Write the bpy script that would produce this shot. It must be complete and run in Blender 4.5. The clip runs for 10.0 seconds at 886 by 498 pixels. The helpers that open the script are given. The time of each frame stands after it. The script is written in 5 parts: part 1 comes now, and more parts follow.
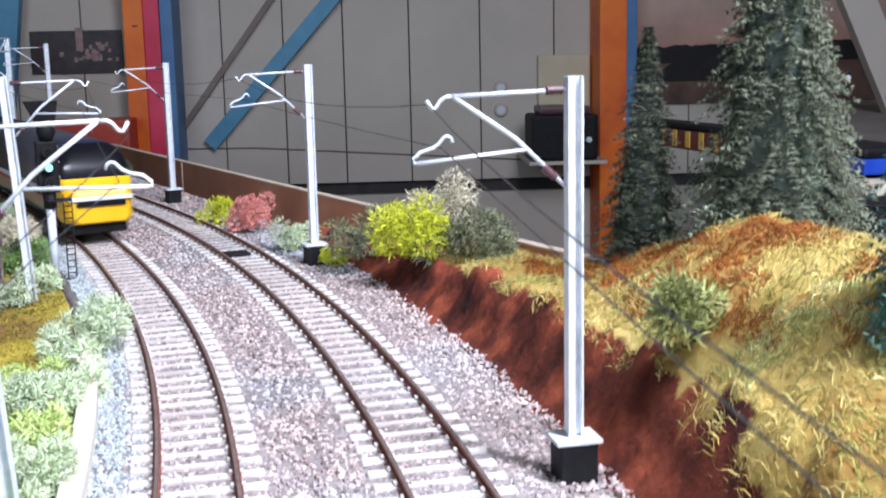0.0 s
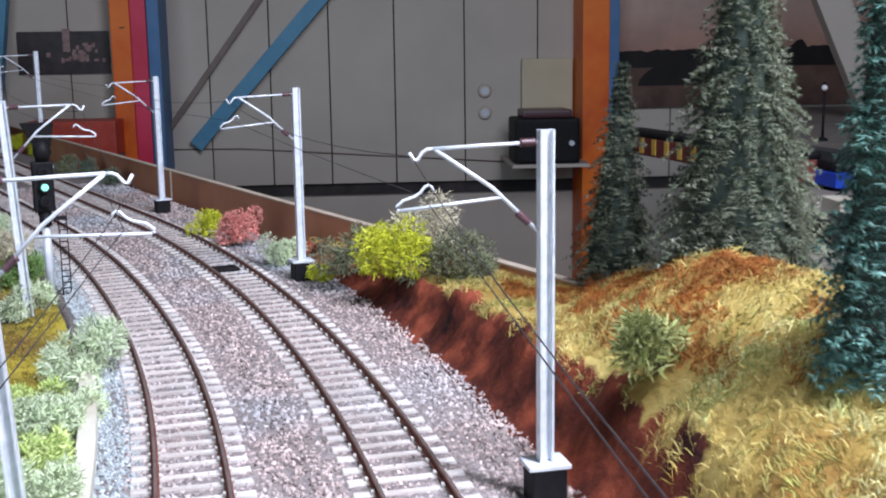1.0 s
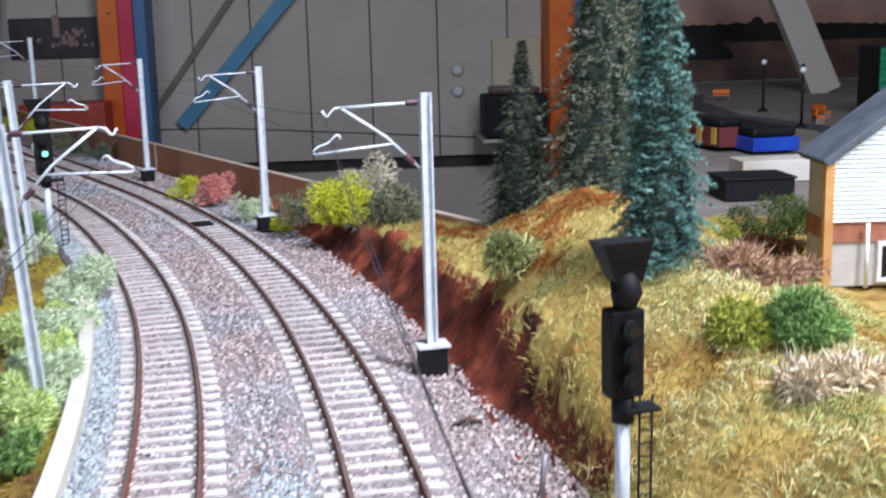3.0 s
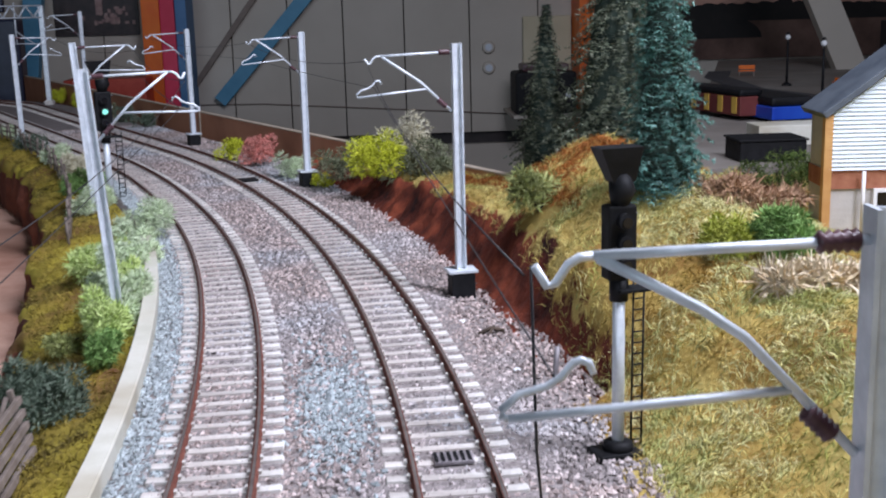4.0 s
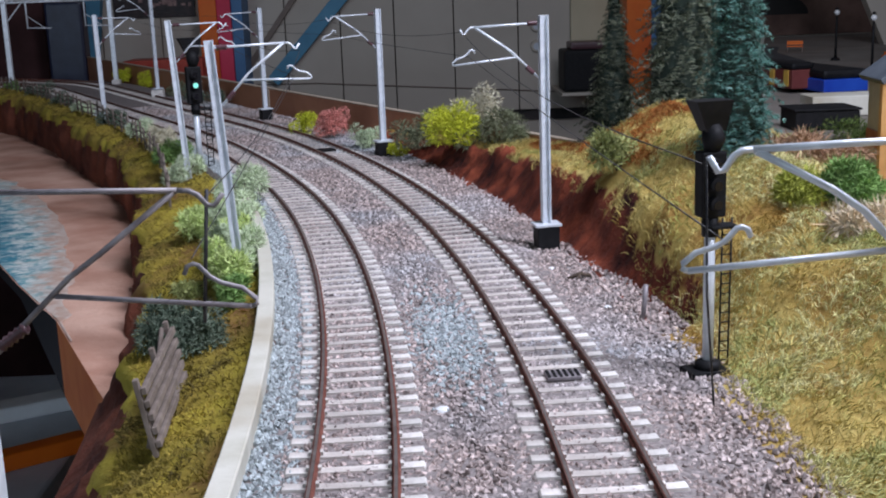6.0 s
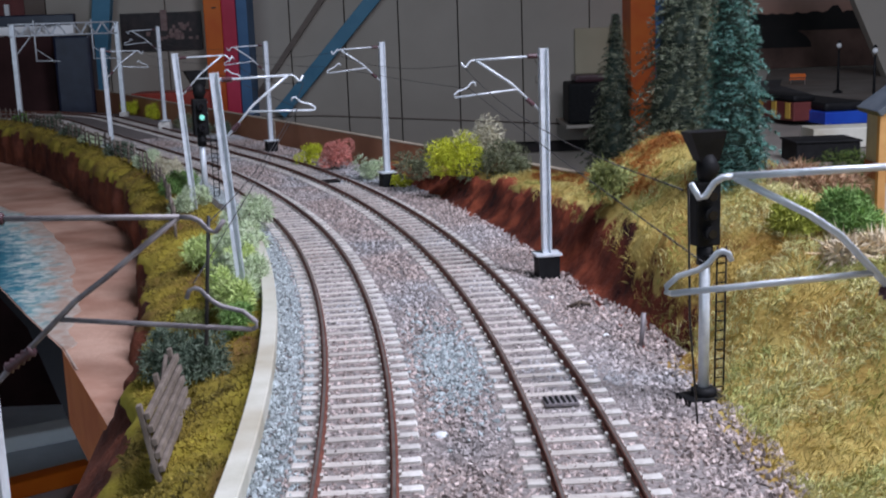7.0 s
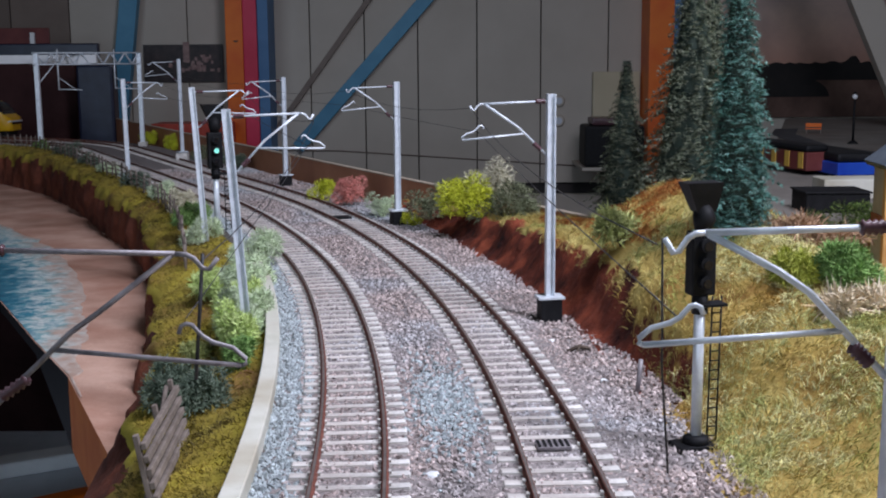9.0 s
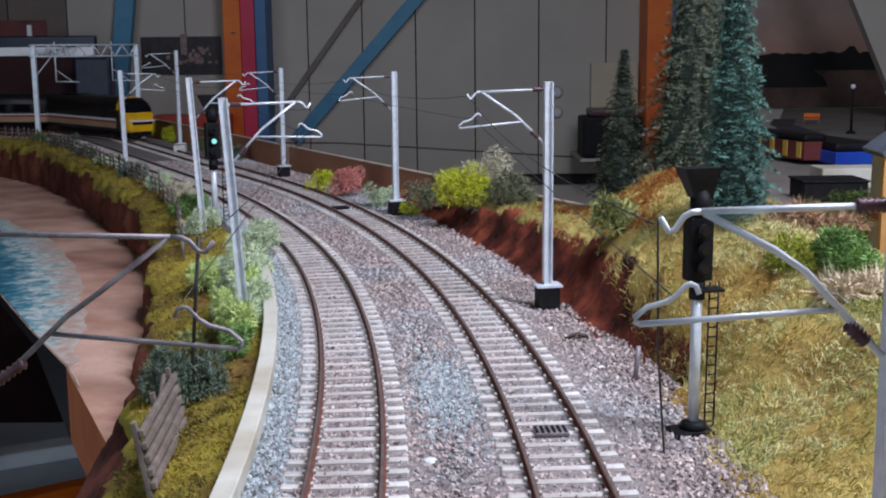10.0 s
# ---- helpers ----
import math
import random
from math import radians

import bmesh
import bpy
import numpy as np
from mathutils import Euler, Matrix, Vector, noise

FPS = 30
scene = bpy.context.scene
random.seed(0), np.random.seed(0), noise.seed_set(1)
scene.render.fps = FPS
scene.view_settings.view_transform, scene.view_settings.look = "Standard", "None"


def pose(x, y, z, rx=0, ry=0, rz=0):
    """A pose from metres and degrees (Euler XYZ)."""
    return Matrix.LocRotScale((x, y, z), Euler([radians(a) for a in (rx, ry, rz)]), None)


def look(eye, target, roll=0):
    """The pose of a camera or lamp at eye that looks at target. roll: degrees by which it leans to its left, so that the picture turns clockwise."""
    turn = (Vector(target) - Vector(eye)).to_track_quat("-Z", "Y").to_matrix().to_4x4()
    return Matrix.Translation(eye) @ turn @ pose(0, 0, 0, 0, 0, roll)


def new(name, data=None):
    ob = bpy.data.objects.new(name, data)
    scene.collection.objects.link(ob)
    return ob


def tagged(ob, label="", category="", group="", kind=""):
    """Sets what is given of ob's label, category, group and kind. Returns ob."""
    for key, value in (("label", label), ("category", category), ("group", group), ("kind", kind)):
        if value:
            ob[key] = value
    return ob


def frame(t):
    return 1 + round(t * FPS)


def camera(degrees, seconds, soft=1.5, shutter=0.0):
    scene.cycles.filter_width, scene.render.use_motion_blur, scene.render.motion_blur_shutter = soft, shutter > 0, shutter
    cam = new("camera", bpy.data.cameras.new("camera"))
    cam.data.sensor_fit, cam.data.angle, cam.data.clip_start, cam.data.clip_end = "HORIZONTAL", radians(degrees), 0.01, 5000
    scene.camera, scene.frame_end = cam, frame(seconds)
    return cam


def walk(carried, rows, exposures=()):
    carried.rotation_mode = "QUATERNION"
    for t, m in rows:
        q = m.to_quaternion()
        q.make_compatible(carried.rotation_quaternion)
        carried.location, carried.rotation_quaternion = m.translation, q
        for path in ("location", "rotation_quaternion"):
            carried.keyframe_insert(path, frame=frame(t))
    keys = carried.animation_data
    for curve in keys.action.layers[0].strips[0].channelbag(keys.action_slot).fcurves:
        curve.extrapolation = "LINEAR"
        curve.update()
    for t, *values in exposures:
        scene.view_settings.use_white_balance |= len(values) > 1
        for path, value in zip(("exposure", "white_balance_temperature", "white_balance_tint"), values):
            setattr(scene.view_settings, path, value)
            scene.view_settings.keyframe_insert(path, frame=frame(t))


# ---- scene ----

cam = camera(42.0, 10.0, soft=2.0, shutter=0.5)
ROWS = [
    (0, -0.0014, 0.2021, 0.0917, -3.34, -9.97, -1.21),
    (0.5, -0.0015, 0.2013, 0.1025, -3.57, -9.89, -0.48),
    (1, -0.0014, 0.1855, 0.1051, -4.12, -10.26, -0.81),
    (1.5, -0.0006, 0.1614, 0.1081, -4.72, -10.23, -0.86),
    (2, 0.0081, 0.1305, 0.1144, -5.67, -10.06, -0.41),
    (2.5, 0.0127, 0.1123, 0.1107, -5.45, -10.65, -0.89),
    (3, 0.0175, 0.0928, 0.1064, -4.49, -11.22, -1.52),
    (3.2, 0.0168, 0.0849, 0.1026, -3.68, -11.39, -2.05),
    (4.3, 0.0119, 0.0372, 0.0979, -2.54, -12.03, -1.38),
    (4.5, 0.0086, 0.0340, 0.1003, -2.22, -11.91, -1.37),
    (5, -0.0040, 0.0300, 0.1043, -1.66, -12.04, -1.16),
    (5.5, -0.0067, 0.0192, 0.1005, -0.94, -12.70, -1.97),
    (5.7, -0.0069, 0.0144, 0.0980, -0.99, -12.95, -2.01),
    (6.8, -0.0044, 0.0048, 0.0957, -0.66, -11.60, -2.18),
    (7, -0.0048, 0.0041, 0.0966, -0.69, -11.21, -2.05),
    (7.5, -0.0039, 0.0017, 0.0978, -0.57, -10.19, -2.23),
    (8, -0.0042, 0.0017, 0.0968, -0.38, -10.09, -2.01),
    (8.5, -0.0021, 0.0018, 0.0978, 0.11, -9.30, -1.12),
    (9, -0.0004, 0.0001, 0.0984, 0.06, -9.35, -0.43),
    (9.5, 0.0000, -0.0002, 0.0982, -0.01, -9.41, -0.50),
    (10, 0.0000, 0.0000, 0.0968, 0.00, -9.72, -0.60),
]
EXPOSURE = [(0, 0.95), (0.5, 0.62), (1.0, 0.60), (2.5, 0.55), (3.2, 0.45), (4.3, -0.06), (5.7, -0.12), (6.8, -0.22), (10, -0.18)]
walk(cam, [(t, pose(x, y, z, 90 + pitch, 0, yaw) @ pose(0, 0, 0, 0, 0, roll)) for t, x, y, z, yaw, pitch, roll in ROWS], EXPOSURE)

# ---- light ----
world = bpy.data.worlds.new("world")
scene.world = world
world.use_nodes = True
world.node_tree.nodes["Background"].inputs[0].default_value = (0.75, 0.85, 1.0, 1)
world.node_tree.nodes["Background"].inputs[1].default_value = 0.012


def area_lamp(name, eye, target, w, h, watts, colour):
    data = bpy.data.lights.new(name, "AREA")
    data.shape, data.size, data.size_y, data.energy, data.color = "RECTANGLE", w, h, watts, colour
    ob = new(name, data)
    ob.matrix_world = look(eye, target)
    return ob


area_lamp("window_light", (-1.25, -2.33, 0.62), (-0.2, 0.6, -0.05), 1.3, 0.95, 21, (0.65, 0.80, 0.98))
# added unseen lamp that brightens the layout against the wall behind
area_lamp("layout_key_light", (0.27, 0.22, 0.58), (0.0, 0.45, 0.0), 0.09, 0.6, 9.6, (0.81, 0.845, 1.02))


# ---- materials ----
def nodes_of(name):
    m = bpy.data.materials.new(name)
    m.use_nodes = True
    nt = m.node_tree
    return m, nt, nt.nodes["Principled BSDF"]


def ramp_node(nt, fac, stops):
    r = nt.nodes.new("ShaderNodeValToRGB")
    els = r.color_ramp.elements
    while len(els) < len(stops):
        els.new(0.5)
    for e, (p, c) in zip(els, stops):
        e.position, e.color = p, (*c, 1)
    nt.links.new(fac, r.inputs[0])
    return r.outputs[0]


def noise_node(nt, scale, detail=4.0, rough=0.6, coords="Object"):
    tc = nt.nodes.new("ShaderNodeTexCoord")
    n = nt.nodes.new("ShaderNodeTexNoise")
    n.inputs["Scale"].default_value, n.inputs["Detail"].default_value, n.inputs["Roughness"].default_value = scale, detail, rough
    nt.links.new(tc.outputs[coords], n.inputs["Vector"])
    return n.outputs["Fac"]


def mix_colour(nt, fac, a, b, mode="MIX"):
    m = nt.nodes.new("ShaderNodeMix")
    m.data_type, m.blend_type = "RGBA", mode
    for sock, v in ((m.inputs[0], fac), (m.inputs[6], a), (m.inputs[7], b)):
        if isinstance(v, (tuple, list)):
            sock.default_value = (*v, 1)
        elif isinstance(v, (int, float)):
            sock.default_value = v
        else:
            nt.links.new(v, sock)
    return m.outputs[2]


def surface(name, dark, light, scale, rough=0.8, metal=0.0, bump=0.3, fine=None, island=0.0, rnd=0.0, stain=None, stain_scale=8.0, spec=0.4):
    """A mottled surface: two scales of variation, relief, and a shift from piece to piece."""
    m, nt, p = nodes_of(name)
    col = ramp_node(nt, noise_node(nt, scale), [(0.32, dark), (0.68, light)])
    if stain:
        f = ramp_node(nt, noise_node(nt, stain_scale, 3), [(0.46, (0, 0, 0)), (0.70, (1, 1, 1))])
        col = mix_colour(nt, f, col, stain)
    if island or rnd:
        if island:
            src = nt.nodes.new("ShaderNodeNewGeometry").outputs["Random Per Island"]
        else:
            src = nt.nodes.new("ShaderNodeObjectInfo").outputs["Random"]
        k = island or rnd
        g = ramp_node(nt, src, [(0.0, (1 - k,) * 3), (1.0, (1 + k,) * 3)])
        col = mix_colour(nt, 1.0, col, g, "MULTIPLY")
    nt.links.new(col, p.inputs["Base Color"])
    p.inputs["Roughness"].default_value, p.inputs["Metallic"].default_value = rough, metal
    p.inputs["Specular IOR Level"].default_value = spec
    if bump:
        b = nt.nodes.new("ShaderNodeBump")
        b.inputs["Strength"].default_value, b.inputs["Distance"].default_value = bump, 0.35 / (fine or scale * 3)
        nt.links.new(noise_node(nt, fine or scale * 3, 5), b.inputs["Height"])
        nt.links.new(b.outputs[0], p.inputs["Normal"])
    return m


def leafy(name, colours, rough=0.75, scale=60.0):
    """Fibres and foliage: colour from island to island and patch to patch."""
    m, nt, p = nodes_of(name)
    src = nt.nodes.new("ShaderNodeNewGeometry").outputs["Random Per Island"]
    n = len(colours)
    a = ramp_node(nt, src, [(i / max(1, n - 1), c) for i, c in enumerate(colours)])
    b = ramp_node(nt, noise_node(nt, scale, 3), [(0.3, (0.6, 0.6, 0.6)), (0.7, (1.25, 1.25, 1.25))])
    nt.links.new(mix_colour(nt, 1.0, a, b, "MULTIPLY"), p.inputs["Base Color"])
    p.inputs["Roughness"].default_value, p.inputs["Specular IOR Level"].default_value = rough, 0.25
    return m


def glow(name, colour, strength):
    m, nt, p = nodes_of(name)
    p.inputs["Base Color"].default_value = (*colour, 1)
    p.inputs["Emission Color"].default_value, p.inputs["Emission Strength"].default_value = (*colour, 1), strength
    return m


M_STONE = surface("ballast_stone", (0.23, 0.175, 0.16), (0.58, 0.48, 0.45), 700, 0.85, bump=0, island=0.6, stain=(0.38, 0.41, 0.44), stain_scale=9)
M_BED = surface("ballast_bed", (0.13, 0.11, 0.105), (0.34, 0.30, 0.29), 900, 0.95, bump=0.8, fine=900)
M_CONCRETE = surface("sleeper_concrete", (0.50, 0.47, 0.44), (0.78, 0.75, 0.71), 350, 0.85, rnd=0.18, bump=0.25, stain=(0.40, 0.33, 0.29), stain_scale=40)
M_RUST = surface("rail_rust", (0.12, 0.04, 0.028), (0.24, 0.085, 0.06), 500, 0.6, metal=0.2, bump=0.2)
M_RAILTOP = surface("rail_top", (0.30, 0.26, 0.24), (0.5, 0.45, 0.42), 200, 0.35, metal=0.8, bump=0.05)
M_STEEL = surface("galvanised_steel", (0.58, 0.62, 0.67), (0.80, 0.84, 0.89), 240, 0.32, metal=0.15, bump=0.06)
M_DARKSTEEL = surface("dark_wire", (0.03, 0.03, 0.035), (0.07, 0.065, 0.065), 300, 0.5, metal=0.4, bump=0.0)
M_INSUL = surface("insulator_brown", (0.06, 0.025, 0.03), (0.12, 0.06, 0.07), 500, 0.35, bump=0.05)
M_BLACK = surface("black_plastic", (0.006, 0.006, 0.007), (0.014, 0.014, 0.016), 200, 0.6, bump=0.05, spec=0.2)
M_ROCK = surface("painted_rock", (0.08, 0.018, 0.010), (0.25, 0.065, 0.038), 45, 0.9, bump=0.6, fine=260, stain=(0.035, 0.014, 0.010), stain_scale=28)
M_HILL_PLAIN = surface("hill_soil", (0.28, 0.15, 0.05), (0.46, 0.33, 0.13), 40, 0.95, bump=0.7, fine=500, stain=(0.30, 0.31, 0.12), stain_scale=14)
M_RUSTSOIL = leafy("russet_scatter", [(0.30, 0.09, 0.02), (0.44, 0.17, 0.035), (0.20, 0.06, 0.02)])


def grass_material(name, patches, scale):
    """Static grass whose hue drifts from patch to patch and from blade to blade."""
    m, nt, p = nodes_of(name)
    n = len(patches)
    a = ramp_node(nt, noise_node(nt, scale, 3), [(0.28 + 0.44 * i / (n - 1), c) for i, c in enumerate(patches)])
    src = nt.nodes.new("ShaderNodeNewGeometry").outputs["Random Per Island"]
    b = ramp_node(nt, src, [(0.0, (0.55, 0.55, 0.5)), (0.6, (1.0, 1.0, 1.0)), (1.0, (1.45, 1.45, 1.4))])
    nt.links.new(mix_colour(nt, 1.0, a, b, "MULTIPLY"), p.inputs["Base Color"])
    p.inputs["Roughness"].default_value, p.inputs["Specular IOR Level"].default_value = 0.75, 0.2
    return m


M_GRASS = grass_material("straw_fibre", [(0.30, 0.15, 0.035), (0.43, 0.31, 0.085), (0.56, 0.46, 0.17), (0.29, 0.29, 0.075), (0.64, 0.57, 0.27)], 24)
M_GRASS_PALE = grass_material("pale_fibre", [(0.50, 0.49, 0.19), (0.74, 0.69, 0.37), (0.44, 0.47, 0.17), (0.80, 0.76, 0.47)], 30)
M_TURFGRASS = grass_material("yellow_turf_fibre", [(0.13, 0.065, 0.02), (0.36, 0.27, 0.05), (0.29, 0.22, 0.045), (0.10, 0.075, 0.022), (0.44, 0.36, 0.08)], 34)


def hillside_material():
    """Bare red rock low on the cutting, straw soil above it; the line between them is ragged."""
    m, nt, p = nodes_of("hillside")
    tc = nt.nodes.new("ShaderNodeTexCoord")
    sep = nt.nodes.new("ShaderNodeSeparateXYZ")
    nt.links.new(tc.outputs["Object"], sep.inputs[0])

    def calc(op, a, b=0.0):
        n = nt.nodes.new("ShaderNodeMath")
        n.operation = op
        for sock, v in zip(n.inputs, (a, b)):
            if isinstance(v, (int, float)):
                sock.default_value = v
            else:
                nt.links.new(v, sock)
        return n.outputs[0]

    dx, dy = calc("ADD", sep.outputs["X"], 1.52), calc("ADD", sep.outputs["Y"], -0.203)
    off = calc("SUBTRACT", calc("SQRT", calc("ADD", calc("MULTIPLY", dx, dx), calc("MULTIPLY", dy, dy))), 1.5495)
    ragged = calc("MULTIPLY", calc("SUBTRACT", noise_node(nt, 110, 4), 0.5), 0.022)
    taper = calc("MULTIPLY", calc("MINIMUM", calc("MAXIMUM", calc("MULTIPLY", calc("SUBTRACT", 0.52, sep.outputs["Y"]), 7.0), 0.0), 1.0), 0.0060)
    up = calc("MULTIPLY", calc("SUBTRACT", calc("ADD", calc("ADD", off, taper), ragged), 0.0545), 400.0)
    near = calc("MULTIPLY", calc("SUBTRACT", 0.33, calc("ADD", sep.outputs["Y"], ragged)), 200.0)
    grassy = calc("MAXIMUM", up, near)
    clamp = nt.nodes.new("ShaderNodeClamp")
    nt.links.new(grassy, clamp.inputs[0])
    rock = ramp_node(nt, noise_node(nt, 42, 6), [(0.32, (0.014, 0.004, 0.004)), (0.5, (0.11, 0.024, 0.013)), (0.70, (0.36, 0.085, 0.042))])
    soil = ramp_node(nt, noise_node(nt, 30, 5), [(0.30, (0.19, 0.08, 0.02)), (0.48, (0.35, 0.24, 0.065)), (0.66, (0.46, 0.36, 0.12)), (0.78, (0.25, 0.24, 0.06))])
    nt.links.new(mix_colour(nt, clamp.outputs[0], rock, soil), p.inputs["Base Color"])
    p.inputs["Roughness"].default_value, p.inputs["Specular IOR Level"].default_value = 0.92, 0.2
    b = nt.nodes.new("ShaderNodeBump")
    b.inputs["Strength"].default_value, b.inputs["Distance"].default_value = 0.9, 0.0015
    nt.links.new(noise_node(nt, 240, 6), b.inputs["Height"])
    nt.links.new(b.outputs[0], p.inputs["Normal"])
    return m


M_HILL = hillside_material()


def sea_material():
    """Teal painted water that breaks into ragged foam towards the beach."""
    m, nt, p = nodes_of("painted_sea")
    tc = nt.nodes.new("ShaderNodeTexCoord")
    sep = nt.nodes.new("ShaderNodeSeparateXYZ")
    nt.links.new(tc.outputs["Object"], sep.inputs[0])

    def calc(op, a, b=0.0):
        n = nt.nodes.new("ShaderNodeMath")
        n.operation = op
        for sock, v in zip(n.inputs, (a, b)):
            if isinstance(v, (int, float)):
                sock.default_value = v
            else:
                nt.links.new(v, sock)
        return n.outputs[0]

    dx, dy = calc("ADD", sep.outputs["X"], 1.52), calc("ADD", sep.outputs["Y"], -0.203)
    off = calc("SQRT", calc("ADD", calc("MULTIPLY", dx, dx), calc("MULTIPLY", dy, dy)))
    shore = calc("MULTIPLY", calc("SUBTRACT", off, 1.3355), 20.0)
    ragged = calc("ADD", shore, calc("MULTIPLY", calc("SUBTRACT", noise_node(nt, 55, 5, 0.7), 0.5), 1.5))
    water = ramp_node(nt, ragged, [(0.0, (0.012, 0.105, 0.17)), (0.40, (0.04, 0.24, 0.32)), (0.62, (0.16, 0.40, 0.42)), (0.90, (0.52, 0.35, 0.27))])
    foam = ramp_node(nt, noise_node(nt, 130, 6, 0.75), [(0.43, (0, 0, 0)), (0.56, (1, 1, 1))])
    mask = ramp_node(nt, ragged, [(0.22, (0, 0, 0)), (0.55, (0.95, 0.95, 0.95)), (0.98, (0.35, 0.35, 0.35))])
    nt.links.new(mix_colour(nt, mix_colour(nt, 1.0, foam, mask, "MULTIPLY"), water, (0.74, 0.75, 0.70)), p.inputs["Base Color"])
    p.inputs["Roughness"].default_value = 0.35
    b = nt.nodes.new("ShaderNodeBump")
    b.inputs["Strength"].default_value, b.inputs["Distance"].default_value = 0.5, 0.001
    nt.links.new(noise_node(nt, 140, 5), b.inputs["Height"])
    nt.links.new(b.outputs[0], p.inputs["Normal"])
    return m


M_SEA = sea_material()
M_STRIP = surface("pale_card", (0.55, 0.53, 0.44), (0.72, 0.70, 0.62), 60, 0.7, bump=0.1, stain=(0.45, 0.40, 0.30), stain_scale=30)
M_BACK = surface("brown_hardboard", (0.42, 0.165, 0.085), (0.53, 0.235, 0.135), 25, 0.55, bump=0.1, fine=300)
M_BACKEDGE = surface("hardboard_edge", (0.45, 0.36, 0.27), (0.6, 0.5, 0.4), 90, 0.8)
M_WALL = surface("painted_boarding", (0.46, 0.41, 0.35), (0.54, 0.485, 0.42), 6, 0.7, bump=0.05, fine=80, rnd=0.04)
M_BROWNBOARD = surface("brown_boarding", (0.15, 0.115, 0.095), (0.21, 0.165, 0.14), 8, 0.8, bump=0.1, fine=80, rnd=0.15)
M_GAP = surface("board_gap", (0.03, 0.03, 0.03), (0.06, 0.05, 0.05), 40, 0.9, bump=0)
M_ORANGE = surface("orange_pine", (0.78, 0.13, 0.006), (0.90, 0.22, 0.015), 14, 0.5, bump=0.1, fine=120, stain=(0.58, 0.07, 0.008), stain_scale=9)
M_MAGENTA = surface("magenta_paint", (0.62, 0.02, 0.07), (0.76, 0.05, 0.12), 12, 0.5, bump=0.05)
M_BLUE = surface("blue_paint", (0.05, 0.15, 0.32), (0.09, 0.22, 0.42), 12, 0.5, bump=0.05)
M_TEALBRACE = surface("blue_brace", (0.06, 0.22, 0.36), (0.11, 0.32, 0.48), 16, 0.55, bump=0.05)
M_DARKWOOD = surface("grey_lath", (0.17, 0.13, 0.11), (0.26, 0.21, 0.18), 20, 0.7)
M_SAND = surface("beach_sand", (0.42, 0.21, 0.145), (0.66, 0.42, 0.32), 22, 0.85, bump=0.6, fine=260, stain=(0.26, 0.12, 0.075), stain_scale=9)
M_EARTH = surface("red_earth", (0.05, 0.012, 0.008), (0.20, 0.055, 0.028), 40, 0.9, bump=0.8, fine=150)
M_TURF = surface("mossy_turf", (0.18, 0.13, 0.022), (0.48, 0.39, 0.045), 30, 0.95, bump=0.9, fine=400, stain=(0.17, 0.075, 0.03), stain_scale=22)
M_FASCIA = surface("orange_fascia", (0.52, 0.12, 0.02), (0.66, 0.20, 0.05), 30, 0.7, bump=0.1)
M_FENCE = surface("weathered_wood", (0.13, 0.10, 0.08), (0.26, 0.21, 0.18), 150, 0.9, bump=0.3)
M_FLOOR = surface("shed_floor", (0.02, 0.018, 0.016), (0.04, 0.035, 0.03), 5, 0.8)
M_ROOM = surface("room_wall", (0.14, 0.13, 0.12), (0.20, 0.19, 0.18), 3, 0.9)
M_BARK = surface("bark", (0.05, 0.035, 0.025), (0.11, 0.08, 0.06), 300, 0.95, bump=0.6)
# dark needle colour that stands for the shade inside a fir's crown
M_FIR_SHADE = leafy("fir_inner_shade", [(0.02, 0.035, 0.028), (0.045, 0.065, 0.052), (0.03, 0.045, 0.03)])
M_FIR_TEAL = leafy("fir_teal", [(0.085, 0.23, 0.19), (0.19, 0.38, 0.32), (0.05, 0.15, 0.125), (0.36, 0.54, 0.47)])
M_FIR_GREY = leafy("fir_grey", [(0.12, 0.15, 0.095), (0.23, 0.26, 0.175), (0.08, 0.09, 0.055), (0.38, 0.40, 0.30)])
M_FIR_DARK = leafy("fir_dark", [(0.075, 0.09, 0.055), (0.14, 0.155, 0.10), (0.05, 0.055, 0.04), (0.25, 0.26, 0.18)])
M_YELLOW = surface("yellow_paint", (0.80, 0.42, 0.01), (0.88, 0.50, 0.02), 60, 0.35, bump=0)
M_NAVY = surface("navy_paint", (0.012, 0.015, 0.035), (0.025, 0.03, 0.06), 60, 0.3, bump=0)
M_BLACKCAR = surface("charcoal_paint", (0.008, 0.006, 0.006), (0.015, 0.012, 0.012), 60, 0.4, bump=0)
M_BUFF = surface("buff_paint", (0.42, 0.25, 0.15), (0.50, 0.31, 0.20), 60, 0.4, bump=0)
M_RED = surface("red_paint", (0.45, 0.05, 0.03), (0.55, 0.08, 0.05), 60, 0.45, bump=0)
M_WHITE = surface("white_paint", (0.72, 0.73, 0.74), (0.80, 0.81, 0.82), 60, 0.5, bump=0)
M_GLASS = surface("dark_glass", (0.005, 0.005, 0.007), (0.010, 0.010, 0.014), 60, 0.2, bump=0)
M_STONEBLUE = surface("blue_grey_stone", (0.30, 0.335, 0.345), (0.47, 0.52, 0.53), 700, 0.85, bump=0, island=0.4)
M_DARKRED = surface("dark_red", (0.10, 0.02, 0.02), (0.17, 0.04, 0.035), 30, 0.6, bump=0)
# for grey fittings, and for arms whose unlit darkness is put into colour
M_DULLSTEEL = surface("dim_grey_steel", (0.16, 0.14, 0.15), (0.34, 0.31, 0.32), 240, 0.5, metal=0.3, bump=0.05)
M_CREAMCARD = surface("cream_card", (0.50, 0.44, 0.30), (0.60, 0.53, 0.38), 8, 0.7, bump=0)
M_GREENLAMP = glow("green_aspect", (0.25, 0.8, 0.65), 0.6)


